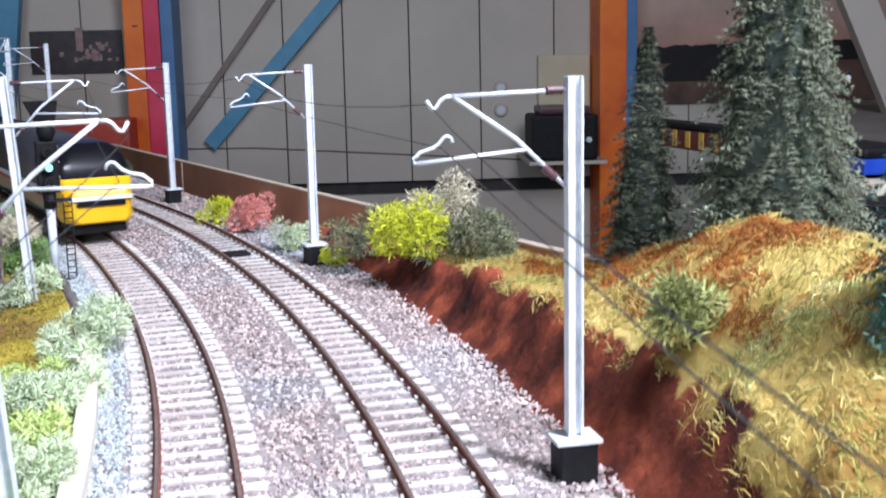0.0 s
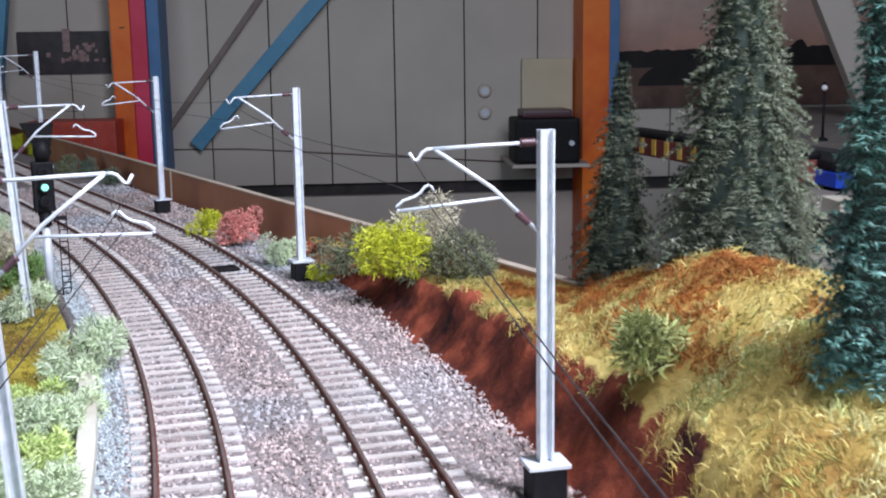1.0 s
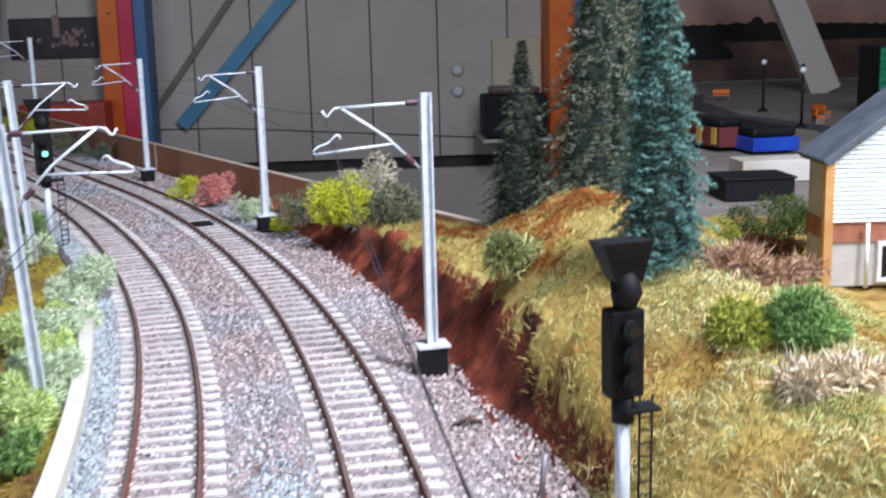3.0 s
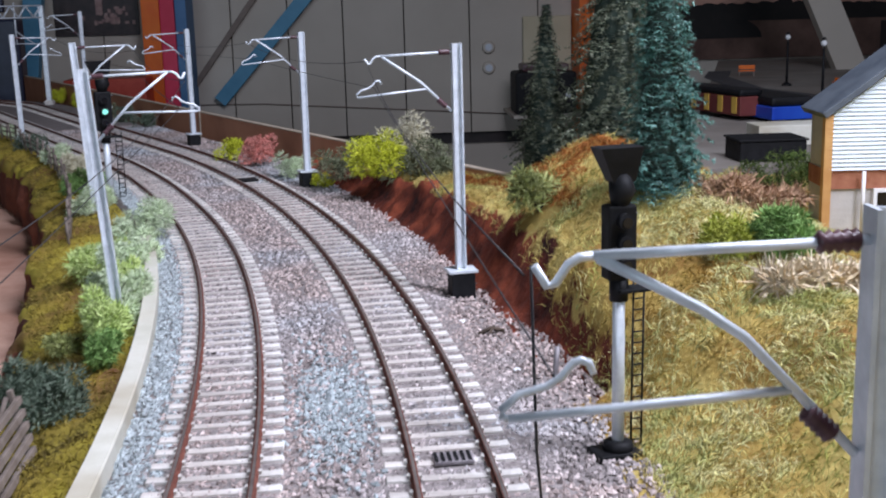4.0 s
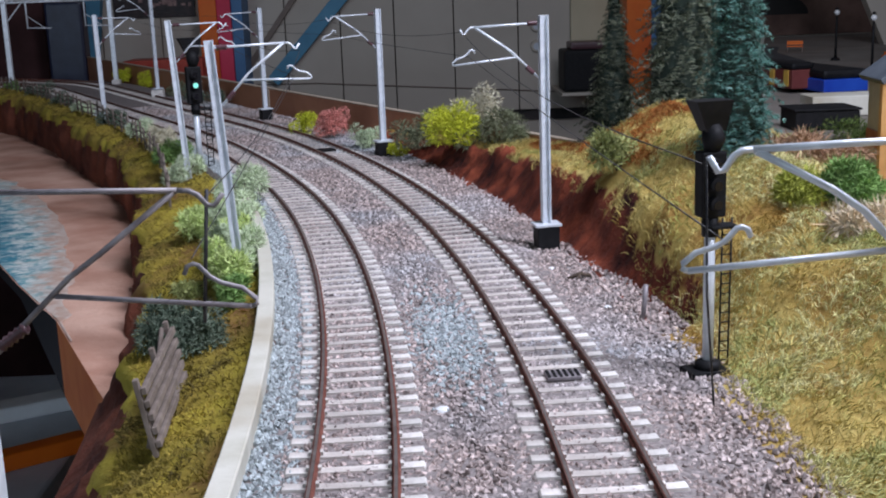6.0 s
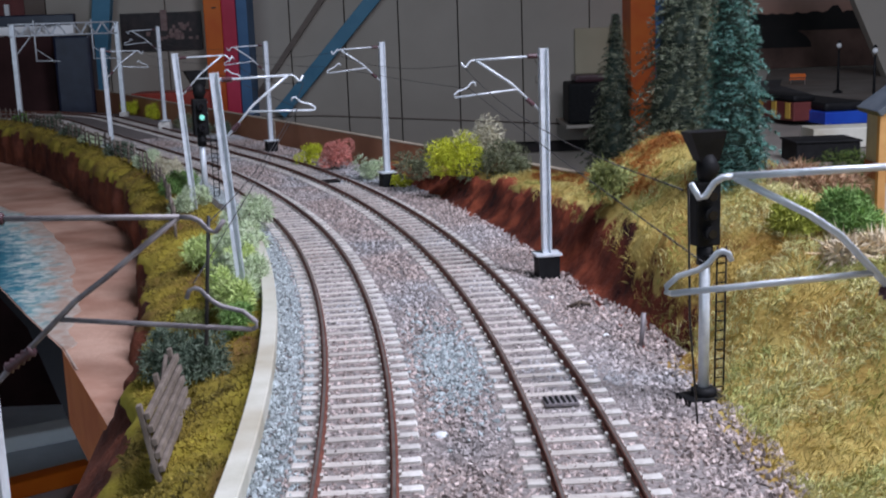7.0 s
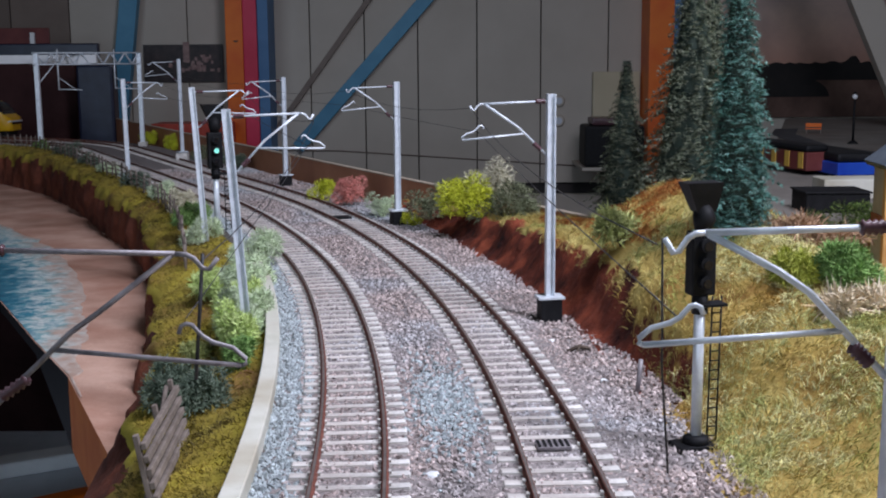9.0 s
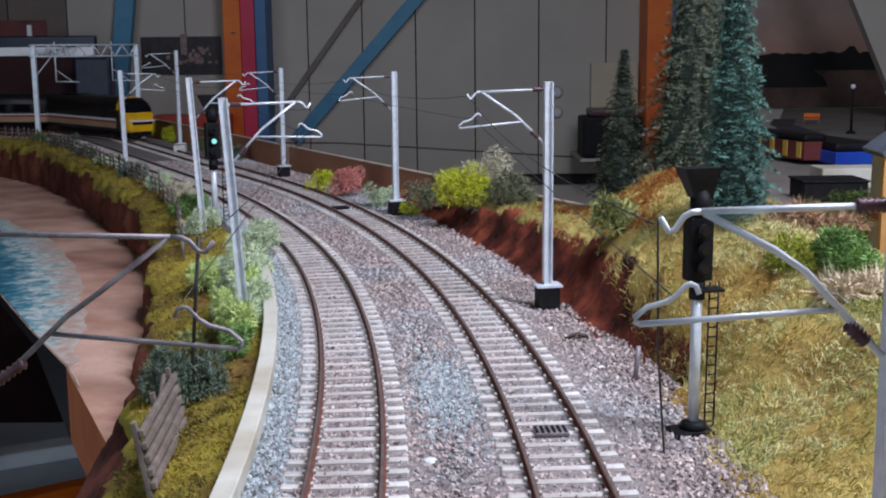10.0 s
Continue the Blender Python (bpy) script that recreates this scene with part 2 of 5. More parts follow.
# ---- mesh helpers ----
MM = 0.001


def mesh_object(name, bm, material, parent=None, label=""):
    me = bpy.data.meshes.new(name)
    bm.to_mesh(me)
    bm.free()
    me.materials.append(material)
    ob = new(name, me)
    if parent:
        ob.parent = parent
    if label:
        ob["label"] = label
    return ob


def part(name, bm, material, parent, label=""):
    return mesh_object(name, bm, material, parent, label)


def raw(name, verts, faces, material, parent=None, label="", smooth=False):
    me = bpy.data.meshes.new(name)
    me.from_pydata([tuple(v) for v in verts], [], [tuple(f) for f in faces])
    me.materials.append(material)
    if smooth:
        me.shade_smooth()
    ob = new(name, me)
    if parent:
        ob.parent = parent
    if label:
        ob["label"] = label
    return ob


def box(bm, x0, x1, y0, y1, z0, z1, bevel=0.0):
    r = bmesh.ops.create_cube(bm, size=1.0)
    for v in r["verts"]:
        v.co = Vector(((x0 + x1) / 2 + v.co.x * (x1 - x0), (y0 + y1) / 2 + v.co.y * (y1 - y0), (z0 + z1) / 2 + v.co.z * (z1 - z0)))
    if bevel:
        edges = {e for v in r["verts"] for e in v.link_edges}
        bmesh.ops.bevel(bm, geom=list(edges), offset=bevel, segments=2, affect="EDGES", profile=0.6)
    return bm


def boxed(x0, x1, y0, y1, z0, z1, bevel=0.0):
    return box(bmesh.new(), x0, x1, y0, y1, z0, z1, bevel)


def tube(bm, pts, radius, sides=6):
    """A round rod along a line of points; radius may be a list."""
    pts = [Vector(p) for p in pts]
    rad = radius if isinstance(radius, (list, tuple)) else [radius] * len(pts)
    rings = []
    for i, p in enumerate(pts):
        d = (pts[min(i + 1, len(pts) - 1)] - pts[max(i - 1, 0)]).normalized()
        a = d.orthogonal().normalized() if abs(d.z) > 0.95 else d.cross(Vector((0, 0, 1))).normalized()
        b = d.cross(a)
        rings.append([bm.verts.new(p + rad[i] * (math.cos(2 * math.pi * k / sides) * a + math.sin(2 * math.pi * k / sides) * b)) for k in range(sides)])
    for r0, r1 in zip(rings, rings[1:]):
        for k in range(sides):
            f = bm.faces.new((r0[k], r0[(k + 1) % sides], r1[(k + 1) % sides], r1[k]))
            f.smooth = True
    bm.faces.new(rings[0][::-1])
    bm.faces.new(rings[-1])
    return bm


def tubed(pts, radius, sides=6):
    return tube(bmesh.new(), pts, radius, sides)


def empty(name, m, label, category, group="", kind=""):
    ob = new(name)
    ob.empty_display_size = 0.01
    ob.matrix_world = m
    return tagged(ob, label, category, group, kind)


# ---- the line of the railway ----
CX, CY, R_ARC = -1.52, 0.203, 1.5495
A1, STRAIGHT, R_FAR, A2 = radians(27), 0.50, 0.35, radians(85)
S1 = R_ARC * A1
S2 = S1 + STRAIGHT
S3 = S2 + R_FAR * (A2 - A1)
LEFT = -0.052


def line(s, off=0.0):
    """Place and heading (to the left of +y) at the arc length s of the outer track, off metres to its right."""
    s, off = float(s), float(off)
    # the inner track drifts a little away from the outer one along the curve
    t = min(1.0, max(0.0, (s - 0.30) / 0.25)) * min(1.0, max(0.0, -off / 0.04))
    off -= 0.0024 * t * t * (3 - 2 * t)
    if s < S1:
        a = s / R_ARC
        p = Vector((CX + R_ARC * math.cos(a), CY + R_ARC * math.sin(a)))
    else:
        p1 = Vector((CX + R_ARC * math.cos(A1), CY + R_ARC * math.sin(A1)))
        d1 = Vector((-math.sin(A1), math.cos(A1)))
        if s < S2:
            a, p = A1, p1 + (s - S1) * d1
        else:
            c = p1 + STRAIGHT * d1 - R_FAR * Vector((math.cos(A1), math.sin(A1)))
            a = min(A1 + (s - S2) / R_FAR, A2)
            p = c + R_FAR * Vector((math.cos(a), math.sin(a)))
            if s > S3:
                p = p + (s - S3) * Vector((-math.sin(A2), math.cos(A2)))
    return p.x + off * math.cos(a), p.y + off * math.sin(a), a


def offset_of(x, y):
    """How far a place lies to the right of the outer track's centre, near the camera."""
    return math.hypot(x - CX, y - CY) - R_ARC


def sweep(profile, s0, s1, step):
    """Vertices and faces of an open cross section (off, z) carried along the line."""
    n = max(2, int((s1 - s0) / step) + 1)
    verts, faces, k = [], [], len(profile)
    for i in range(n):
        s = s0 + (s1 - s0) * i / (n - 1)
        for off, z in profile:
            x, y, _ = line(s, off)
            verts.append((x, y, z))
        if i:
            for j in range(k - 1):
                a = (i - 1) * k + j
                faces.append((a, a + 1, a + k + 1, a + k))
    return verts, faces


S_BEGIN, S_END = -0.42, 3.2


def smooth(t):
    t = min(1.0, max(0.0, t))
    return t * t * (3 - 2 * t)


def lerp_table(table, x):
    if x <= table[0][0]:
        return table[0][1]
    for (x0, y0), (x1, y1) in zip(table, table[1:]):
        if x <= x1:
            return y0 + (y1 - y0) * (x - x0) / (x1 - x0)
    return table[-1][1]


def rough(x, y, scale, seed=0.0):
    return noise.fractal(Vector((x * scale, y * scale, seed)), 0.8, 2.0, 4)


# ---- the room ----
WALL_Y = 2.0
FLOOR_Z = -0.95
CEIL_Z = 1.42


def build_room():
    bm = boxed(-4.6, 2.4, -2.4, 2.6, FLOOR_Z - 0.05, FLOOR_Z)
    tagged(mesh_object("floor", bm, M_FLOOR), "dark worn shed floor", "floor", kind="structure")
    bm = boxed(-4.6, 2.4, -2.4, 2.6, CEIL_Z, CEIL_Z + 0.04)
    tagged(mesh_object("ceiling", bm, M_ROOM), "plain grey shed ceiling", "ceiling", kind="structure")
    for name, b in (("wall_west", (-4.64, -4.6, -2.4, 2.6)), ("wall_east", (2.4, 2.44, -2.4, 2.6))):
        bm = boxed(*b, FLOOR_Z, CEIL_Z)
        tagged(mesh_object(name, bm, M_ROOM), "plain grey shed wall", "wall", kind="structure")
    # the south wall has the window that lights the layout
    bm = bmesh.new()
    box(bm, -4.6, 2.4, -2.44, -2.4, FLOOR_Z, 0.12)
    box(bm, -4.6, 2.4, -2.44, -2.4, 1.12, CEIL_Z)
    box(bm, -4.6, -1.95, -2.44, -2.4, 0.12, 1.12)
    box(bm, -0.55, 2.4, -2.44, -2.4, 0.12, 1.12)
    tagged(mesh_object("wall_south", bm, M_ROOM), "plain grey shed wall with a window opening", "wall", kind="structure")
    # boarded north wall
    wall = mesh_object("wall_north", boxed(-4.6, 2.4, WALL_Y + 0.012, WALL_Y + 0.05, FLOOR_Z, CEIL_Z), M_GAP)
    tagged(wall, "grey painted vertical boarding with dark joints", "wall", kind="structure")
    edges = [-0.335, -0.227, -0.134, -0.043, 0.058, 0.167, 0.282, 0.39]
    e = -0.335
    while e > -1.3:
        e -= 0.1
        edges.insert(0, e)
    while edges[-1] < 1.6:
        edges.append(edges[-1] + 0.105)
    for a, b in zip(edges, edges[1:]):
        # boards at the far left are darker and browner than the rest
        part("board", boxed(a + 0.001, b - 0.001, WALL_Y, WALL_Y + 0.012, -0.115, CEIL_Z, 0.0006), M_BROWNBOARD if b < -0.54 else M_WALL, wall)
    part("plinth_panel", boxed(-1.6, 1.7, WALL_Y - 0.004, WALL_Y + 0.012, FLOOR_Z, -0.135, 0.001), M_WALL, wall, "grey lower panel")


def build_post(x0, x1, colours, label):
    t = empty("wall_post", pose((x0 + x1) / 2, WALL_Y - 0.04, 0), label, "post")
    w = x1 - x0
    a = 0.0
    for share, mat, nm in colours:
        b = a + share
        y0 = -0.04 if nm != "blue_side" else -0.036
        part(nm, boxed(-w / 2 + w * a, -w / 2 + w * b - 0.0004, y0, 0.04, FLOOR_Z, CEIL_Z, 0.0015), mat, t)
        a = b
    return t


def build_slanted(name, p0, p1, width, thick, mat, label, category):
    p0, p1 = Vector(p0), Vector(p1)
    d = p1 - p0
    ang = math.atan2(d.x, d.z)
    bm = boxed(-width / 2, width / 2, -thick / 2, thick / 2, 0, d.length, 0.001)
    ob = mesh_object(name, bm, mat)
    ob.matrix_world = Matrix.Translation(p0) @ Matrix.Rotation(ang, 4, "Y")
    return tagged(ob, label, category)


build_room()
lp = build_post(-0.356, -0.286, [(0.41, M_ORANGE, "orange_face"), (0.33, M_MAGENTA, "magenta_face"), (0.26, M_BLUE, "blue_side")],
                "wooden wall post painted orange magenta and blue")
part("knot", tubed([(-0.018, -0.0406, 0.13), (-0.018, -0.0408, 0.1305)], [0.004, 0.003], 10), M_DARKWOOD, lp, "dark wood knot")
build_post(0.338, 0.395, [(0.72, M_ORANGE, "orange_face"), (0.28, M_BLUE, "blue_side")], "orange pine wall post with a blue edge")
build_slanted("diagonal_brace", (-0.250, WALL_Y - 0.012, -0.050), (0.26, WALL_Y - 0.012, 0.52), 0.022, 0.018, M_TEALBRACE, "blue painted diagonal timber brace on the wall", "brace")
build_slanted("diagonal_lath", (-0.310, WALL_Y - 0.006, -0.05), (0.092, WALL_Y - 0.006, 0.49), 0.009, 0.01, M_DARKWOOD, "thin weathered diagonal lath on the wall", "lath")
build_slanted("diagonal_brace", (-0.56, WALL_Y - 0.02, -0.05), (-0.47, WALL_Y - 0.02, 0.6), 0.03, 0.02, M_TEALBRACE, "blue painted diagonal timber brace on the wall", "brace")
build_slanted("diagonal_brace", (0.653, 1.60, -0.002), (0.478, 1.60, 0.378), 0.04, 0.02, M_WALL, "grey painted slanting timber prop", "brace")


# ---- trackbed, rails and sleepers ----
def build_trackbed():
    prof = [(-0.081, -0.016), (-0.078, -0.0035), (-0.066, -0.0028), (-0.040, -0.0026), (-0.026, -0.0034), (-0.012, -0.0026), (0.014, -0.0026), (0.026, -0.0032), (0.040, -0.0036), (0.052, -0.008), (0.06, -0.03)]
    v, f = sweep(prof, S_BEGIN, S_END, 0.012)
    ob = raw("trackbed", v, f, M_BED, smooth=True)
    tagged(ob, "grey and pinkish ballasted trackbed of a model railway", "trackbed", kind="structure")
    return ob


def scatter_stones(name, rng, count, s0, s1, o0, o1, size, zfun, mat, blob=False):
    """Loose angular chips, each an eight-sided lump of its own."""
    base = np.array([(1, 0, 0), (-1, 0, 0), (0, 1, 0), (0, -1, 0), (0, 0, 1), (0, 0, -1)], float)
    tri = np.array([(0, 2, 4), (2, 1, 4), (1, 3, 4), (3, 0, 4), (2, 0, 5), (1, 2, 5), (3, 1, 5), (0, 3, 5)])
    verts, faces = [], []
    for i in range(count):
        # denser near the camera
        s = s0 + (s1 - s0) * rng.random() ** 1.35
        o = rng.uniform(o0, o1)
        if blob:
            # a loose patch that thins out towards its rim
            s, o = rng.gauss((s0 + s1) / 2, (s1 - s0) / 5), rng.gauss((o0 + o1) / 2, (o1 - o0) / 4.5)
        x, y, _ = line(s, o)
        z = zfun(o)
        k = size * rng.uniform(0.55, 1.25)
        m = Euler((rng.uniform(0, 6.3), rng.uniform(0, 6.3), rng.uniform(0, 6.3))).to_matrix()
        sc = np.array([rng.uniform(0.7, 1.3), rng.uniform(0.6, 1.1), rng.uniform(0.5, 0.9)]) * k
        p = (base * sc * (1 + 0.25 * np.random.rand(6, 1))) @ np.array(m).T + (x, y, z)
        faces.append(tri + 6 * i)
        verts.append(p)
    return raw(name, np.concatenate(verts), np.concatenate(faces).tolist(), mat)


def rail_profile():
    return [(-0.0010, 0.0), (-0.0010, 0.0003), (-0.0003, 0.0006), (-0.0003, 0.0013), (-0.00055, 0.0015), (-0.0005, 0.00195), (0.0005, 0.00195), (0.00055, 0.0015), (0.0003, 0.0013), (0.0003, 0.0006), (0.0010, 0.0003), (0.0010, 0.0)]


def build_track(off, label):
    tr = tagged(new("railway_track"), label, "railway track", kind="structure")
    for side in (-1, 1):
        prof = [(off + side * 0.0087 + a, -0.0018 + b) for a, b in rail_profile()]
        v, f = sweep(prof, S_BEGIN, S_END, 0.01)
        r = raw("rail", v, f, M_RUST, tr, "rust-brown rail")
        v, f = sweep([(off + side * 0.0087 - 0.00036, 0.00018), (off + side * 0.0087 + 0.00036, 0.00018)], S_BEGIN, S_END, 0.01)
        raw("rail_head", v, f, M_RAILTOP, r, "worn bright running surface")
    return tr


def sleeper_mesh():
    bm = bmesh.new()
    # waisted concrete sleeper
    xs = [-0.0150, -0.0146, -0.0055, 0.0055, 0.0146, 0.0150]
    for i, (hw, zt) in enumerate([(0.0013, -0.0024), (0.0016, -0.0019), (0.00135, -0.0022), (0.00135, -0.0022), (0.0016, -0.0019), (0.0013, -0.0024)]):
        for y, z in ((-hw - 0.0003, -0.0042), (-hw, zt), (hw, zt), (hw + 0.0003, -0.0042)):
            bm.verts.new((xs[i], y, z))
    bm.verts.ensure_lookup_table()
    V = bm.verts
    for i in range(5):
        for j in range(3):
            bm.faces.new((V[4 * i + j], V[4 * i + 4 + j], V[4 * i + 5 + j], V[4 * i + 1 + j]))
    bm.faces.new((V[0], V[1], V[2], V[3]))
    bm.faces.new((V[23], V[22], V[21], V[20]))
    for c in (-0.0087, 0.0087):
        for d in (-0.0016, 0.0009):
            box(bm, c + d, c + d + 0.0007, -0.0008, 0.0008, -0.0019, -0.0012)
    bmesh.ops.recalc_face_normals(bm, faces=bm.faces)
    me = bpy.data.meshes.new("sleeper")
    bm.to_mesh(me)
    bm.free()
    me.materials.append(M_CONCRETE)
    return me


build_trackbed()
track_outer = build_track(0.0, "model railway track with rusty rails on concrete sleepers")
track_inner = build_track(LEFT, "model railway track with rusty rails on concrete sleepers")


# ---- hillside beside the outer track ----
CLIFF = [(0.20, 0.0), (0.29, 0.001), (0.33, 0.012), (0.40, 0.022), (0.50, 0.023), (0.60, 0.017), (0.70, 0.010), (0.80, 0.004)]


def back_x(y):
    return 0.073 - (y - 0.61) * 0.506


def hill_z(x, y):
    o = offset_of(x, y)
    mound = 0.034 * math.exp(-(((x - 0.098) / 0.050) ** 2 + ((y - 0.45) / 0.15) ** 2))
    slope = 0.016 * smooth((o - 0.045) / 0.06) * (1 - smooth((x - 0.15) / 0.07)) * (1 - smooth((y - 0.5) / 0.15))
    width = 0.02 + 0.05 * (1 - smooth((y - 0.27) / 0.08))
    z = -0.0035 + smooth((o - 0.036) / width) * max(mound + slope, lerp_table(CLIFF, y) * (1 - smooth((x - 0.12) / 0.05)))
    r = rough(x, y, 45, 2.0)
    # a trench added where the cutting ends, so that it falls into shade
    shade_trench = 0.0065 * smooth((o - 0.037) / 0.004) * (1 - smooth((o - 0.047) / 0.006)) * smooth((y - 0.325) / 0.012) * (1 - smooth((y - 0.375) / 0.05))
    # knobbly outcrops on the bare face
    crag = 0.0075 * (abs(rough(x, y, 38, 14.0)) - 0.25) * smooth((o - 0.037) / 0.008) * (1 - smooth((o - 0.056) / 0.01)) * smooth((y - 0.32) / 0.03)
    return z + 0.0030 * r * smooth((o - 0.038) / 0.02) + 0.0016 * rough(x, y, 160, 5.0) * smooth((o - 0.038) / 0.01) + crag - shade_trench


def build_hill():
    step = 0.0025
    xs, ys = np.arange(0.0 - 0.06, 0.42, step), np.arange(-0.15, 0.80, step)
    keep, verts, faces = {}, [], []

    def vid(i, j):
        if (i, j) not in keep:
            x, y = xs[i], ys[j]
            keep[i, j] = len(verts)
            verts.append((x, y, hill_z(x, y)))
        return keep[i, j]

    for i in range(len(xs) - 1):
        for j in range(len(ys) - 1):
            x, y = xs[i] + step / 2, ys[j] + step / 2
            o = offset_of(x, y)
            if o < 0.034 or (y > 0.60 and x > back_x(y) + 0.001 and x < 0.13) or y > 0.70 and x > 0.1 or y > 0.64 and 0.07 < x < 0.16:
                continue
            faces.append((vid(i, j), vid(i + 1, j), vid(i + 1, j + 1), vid(i, j + 1)))
    ob = raw("hillside", verts, faces, M_HILL, smooth=True)
    tagged(ob, "scenic hillside with a red-brown rock cutting and straw grass", "hillside", kind="structure")


build_hill()


# ---- brown edge board behind the outer track ----
def build_edge_board():
    t = empty("edge_board", pose(0.078, 0.60, 0), "brown hardboard edge strip behind the track", "edge board")
    ang = math.atan2(0.2121, 0.419)
    t.matrix_world = Matrix.Translation((0.078, 0.60, 0)) @ Matrix.Rotation(ang, 4, "Z")
    seams = [0.0, 0.475, 0.9, 1.3]
    for a, b in zip(seams, seams[1:]):
        p = part("panel", boxed(0.0, 0.004, a, b - 0.0008, -0.14, 0.0148), M_BACK, t)
        part("top_edge", boxed(-0.0002, 0.0042, a, b - 0.0008, 0.0149, 0.0156), M_BACKEDGE, p, "pale raw top edge")
    part("seam_strip", boxed(-0.0008, -0.0002, 0.4735, 0.4760, -0.02, 0.0147), M_BACKEDGE, t, "thin pale strip over the joint")


build_edge_board()


# ---- the left bank, beach and sea ----
SHORE = [(0.0, -0.137), (0.2, -0.136), (0.33, -0.133), (0.425, -0.128), (0.526, -0.119), (0.64, -0.114), (0.79, -0.110), (0.95, -0.104), (1.1, -0.108), (1.27, -0.140), (1.6, -0.17), (3.0, -0.19)]
LIP_Z = [(0.0, -0.019), (0.30, -0.018), (0.45, -0.012), (0.60, -0.007), (0.80, -0.002), (1.2, 0.001), (1.6, -0.004)]


def bank_lip(s):
    """Offset of the turf's outer lip, which overhangs the beach in lobes."""
    return lerp_table(SHORE, s) + lerp_table([(0.0, 0.026), (0.15, 0.020), (0.28, 0.010), (0.42, 0.0035)], s) + 0.0075 * rough(s, 0.3, 20, 1.0)


def bank_z(s, o):
    q = min(1.0, max(0.0, (o + 0.080) / (bank_lip(s) + 0.080)))
    lip = lerp_table(LIP_Z, s)
    crest = 0.004 * math.sin(math.pi * q) * smooth((s - 0.45) / 0.2)
    return -0.0045 + (lip + 0.0045) * q ** 1.3 + crest + 0.0026 * rough(s, o, 70, 3.0)


def build_bank():
    ss = np.arange(S_BEGIN, 1.9, 0.0045)
    verts, faces = [], []
    K, T = 26, 14
    for i, s in enumerate(ss):
        e, foot = bank_lip(s), lerp_table(SHORE, s)
        lip = bank_z(s, e)
        for k in range(K):
            if k < T:
                o = -0.080 + (e + 0.080) * k / (T - 1)
                z = bank_z(s, o)
            else:
                # the lip rolls over, then the bare earth falls to the sand in gullies
                u = (k - T + 1) / (K - T)
                o = e + (foot - 0.004 - e) * u ** 1.6 + (0.0045 * rough(s, u * 0.02, 60, 4.0) - 0.003 * math.sin(math.pi * min(1.0, u * 1.2))) * math.sin(math.pi * u) - (0.0022 * math.sin(math.pi * min(1.0, u / 0.3)))
                z = lip + (-0.043 - lip) * u ** 1.1 + 0.002 * rough(s, u, 50, 6.0) * math.sin(math.pi * u)
            x, y, _ = line(s, o)
            verts.append((x, y, z))
        if i:
            for k in range(K - 1):
                a = (i - 1) * K + k
                faces.append((a, a + K, a + K + 1, a + 1))
    ob = raw("grass_bank", verts, faces, M_TURF, smooth=True)
    ob.data.materials.append(M_EARTH)
    ob.data.polygons.foreach_set("material_index", [1 if (n % (K - 1)) >= T + 1.2 + 3.0 * rough(n // (K - 1) * 0.0045, 0.1, 40, 8.0) else 0 for n in range(len(faces))])
    tagged(ob, "mossy turf bank with a dark red earth cliff", "bank", kind="structure")


BEACH_EDGE = [(-0.116, 0.382), (-0.151, 0.458), (-0.166, 0.491), (-0.203, 0.555), (-0.258, 0.655), (-0.54, 0.95)]


def build_beach():
    pts = BEACH_EDGE + [(-1.5, 1.30), (-1.5, 1.60), (-0.75, 1.48), (-0.48, 1.36), (-0.36, 1.2), (-0.235, 0.92), (-0.132, 0.62), (-0.085, 0.385)]
    n = len(pts)
    bm = bmesh.new()
    top = [bm.verts.new((x, y, -0.038)) for x, y in pts]
    bot = [bm.verts.new((x, y, -0.044 if 2 < i < n - 1 else -0.072)) for i, (x, y) in enumerate(pts)]
    bm.faces.new(top)
    for i in range(n):
        j = (i + 1) % n
        f = bm.faces.new((top[i], bot[i], bot[j], top[j]))
        f.material_index = 1 if i in (0, 1, n - 1) else 2
    bmesh.ops.recalc_face_normals(bm, faces=bm.faces)
    ob = mesh_object("beach", bm, M_SAND)
    ob.data.materials.append(M_FASCIA)
    ob.data.materials.append(M_BLACK)
    tagged(ob, "pinkish brown modelled sand beach with an orange board edge", "beach", kind="structure")
    # sea: a shallow swell between the board's edge and the shore
    verts, faces = [], []
    K = 12
    rows = 90
    for i in range(rows):
        u = i / (rows - 1) * (len(BEACH_EDGE) - 2 - 0.02) + 1.01
        k = min(int(u), len(BEACH_EDGE) - 2)
        (x0, y0), (x1, y1) = BEACH_EDGE[k], BEACH_EDGE[k + 1]
        x, y = x0 + (x1 - x0) * (u - k), y0 + (y1 - y0) * (u - k)
        o = offset_of(x, y)
        c = Vector((x - CX, y - CY)).normalized()
        shore = max(0.001, -0.163 + 0.006 * rough(x, y, 25, 3.0) - 0.012 * smooth((y - 0.75) / 0.2) - o)
        for j in range(K):
            d = 0.0006 + shore * j / (K - 1)
            verts.append((x + c.x * d, y + c.y * d, -0.0376 + 0.0004 * rough(x + d, y, 60, 7.0) * (j < K - 1) - 0.0003 * (j == K - 1)))
        if i:
            for j in range(K - 1):
                a = (i - 1) * K + j
                faces.append((a, a + 1, a + K + 1, a + K))
    tagged(raw("sea_water", verts, faces, M_SEA, smooth=True), "painted blue green sea with ragged pale surf", "water", kind="structure")


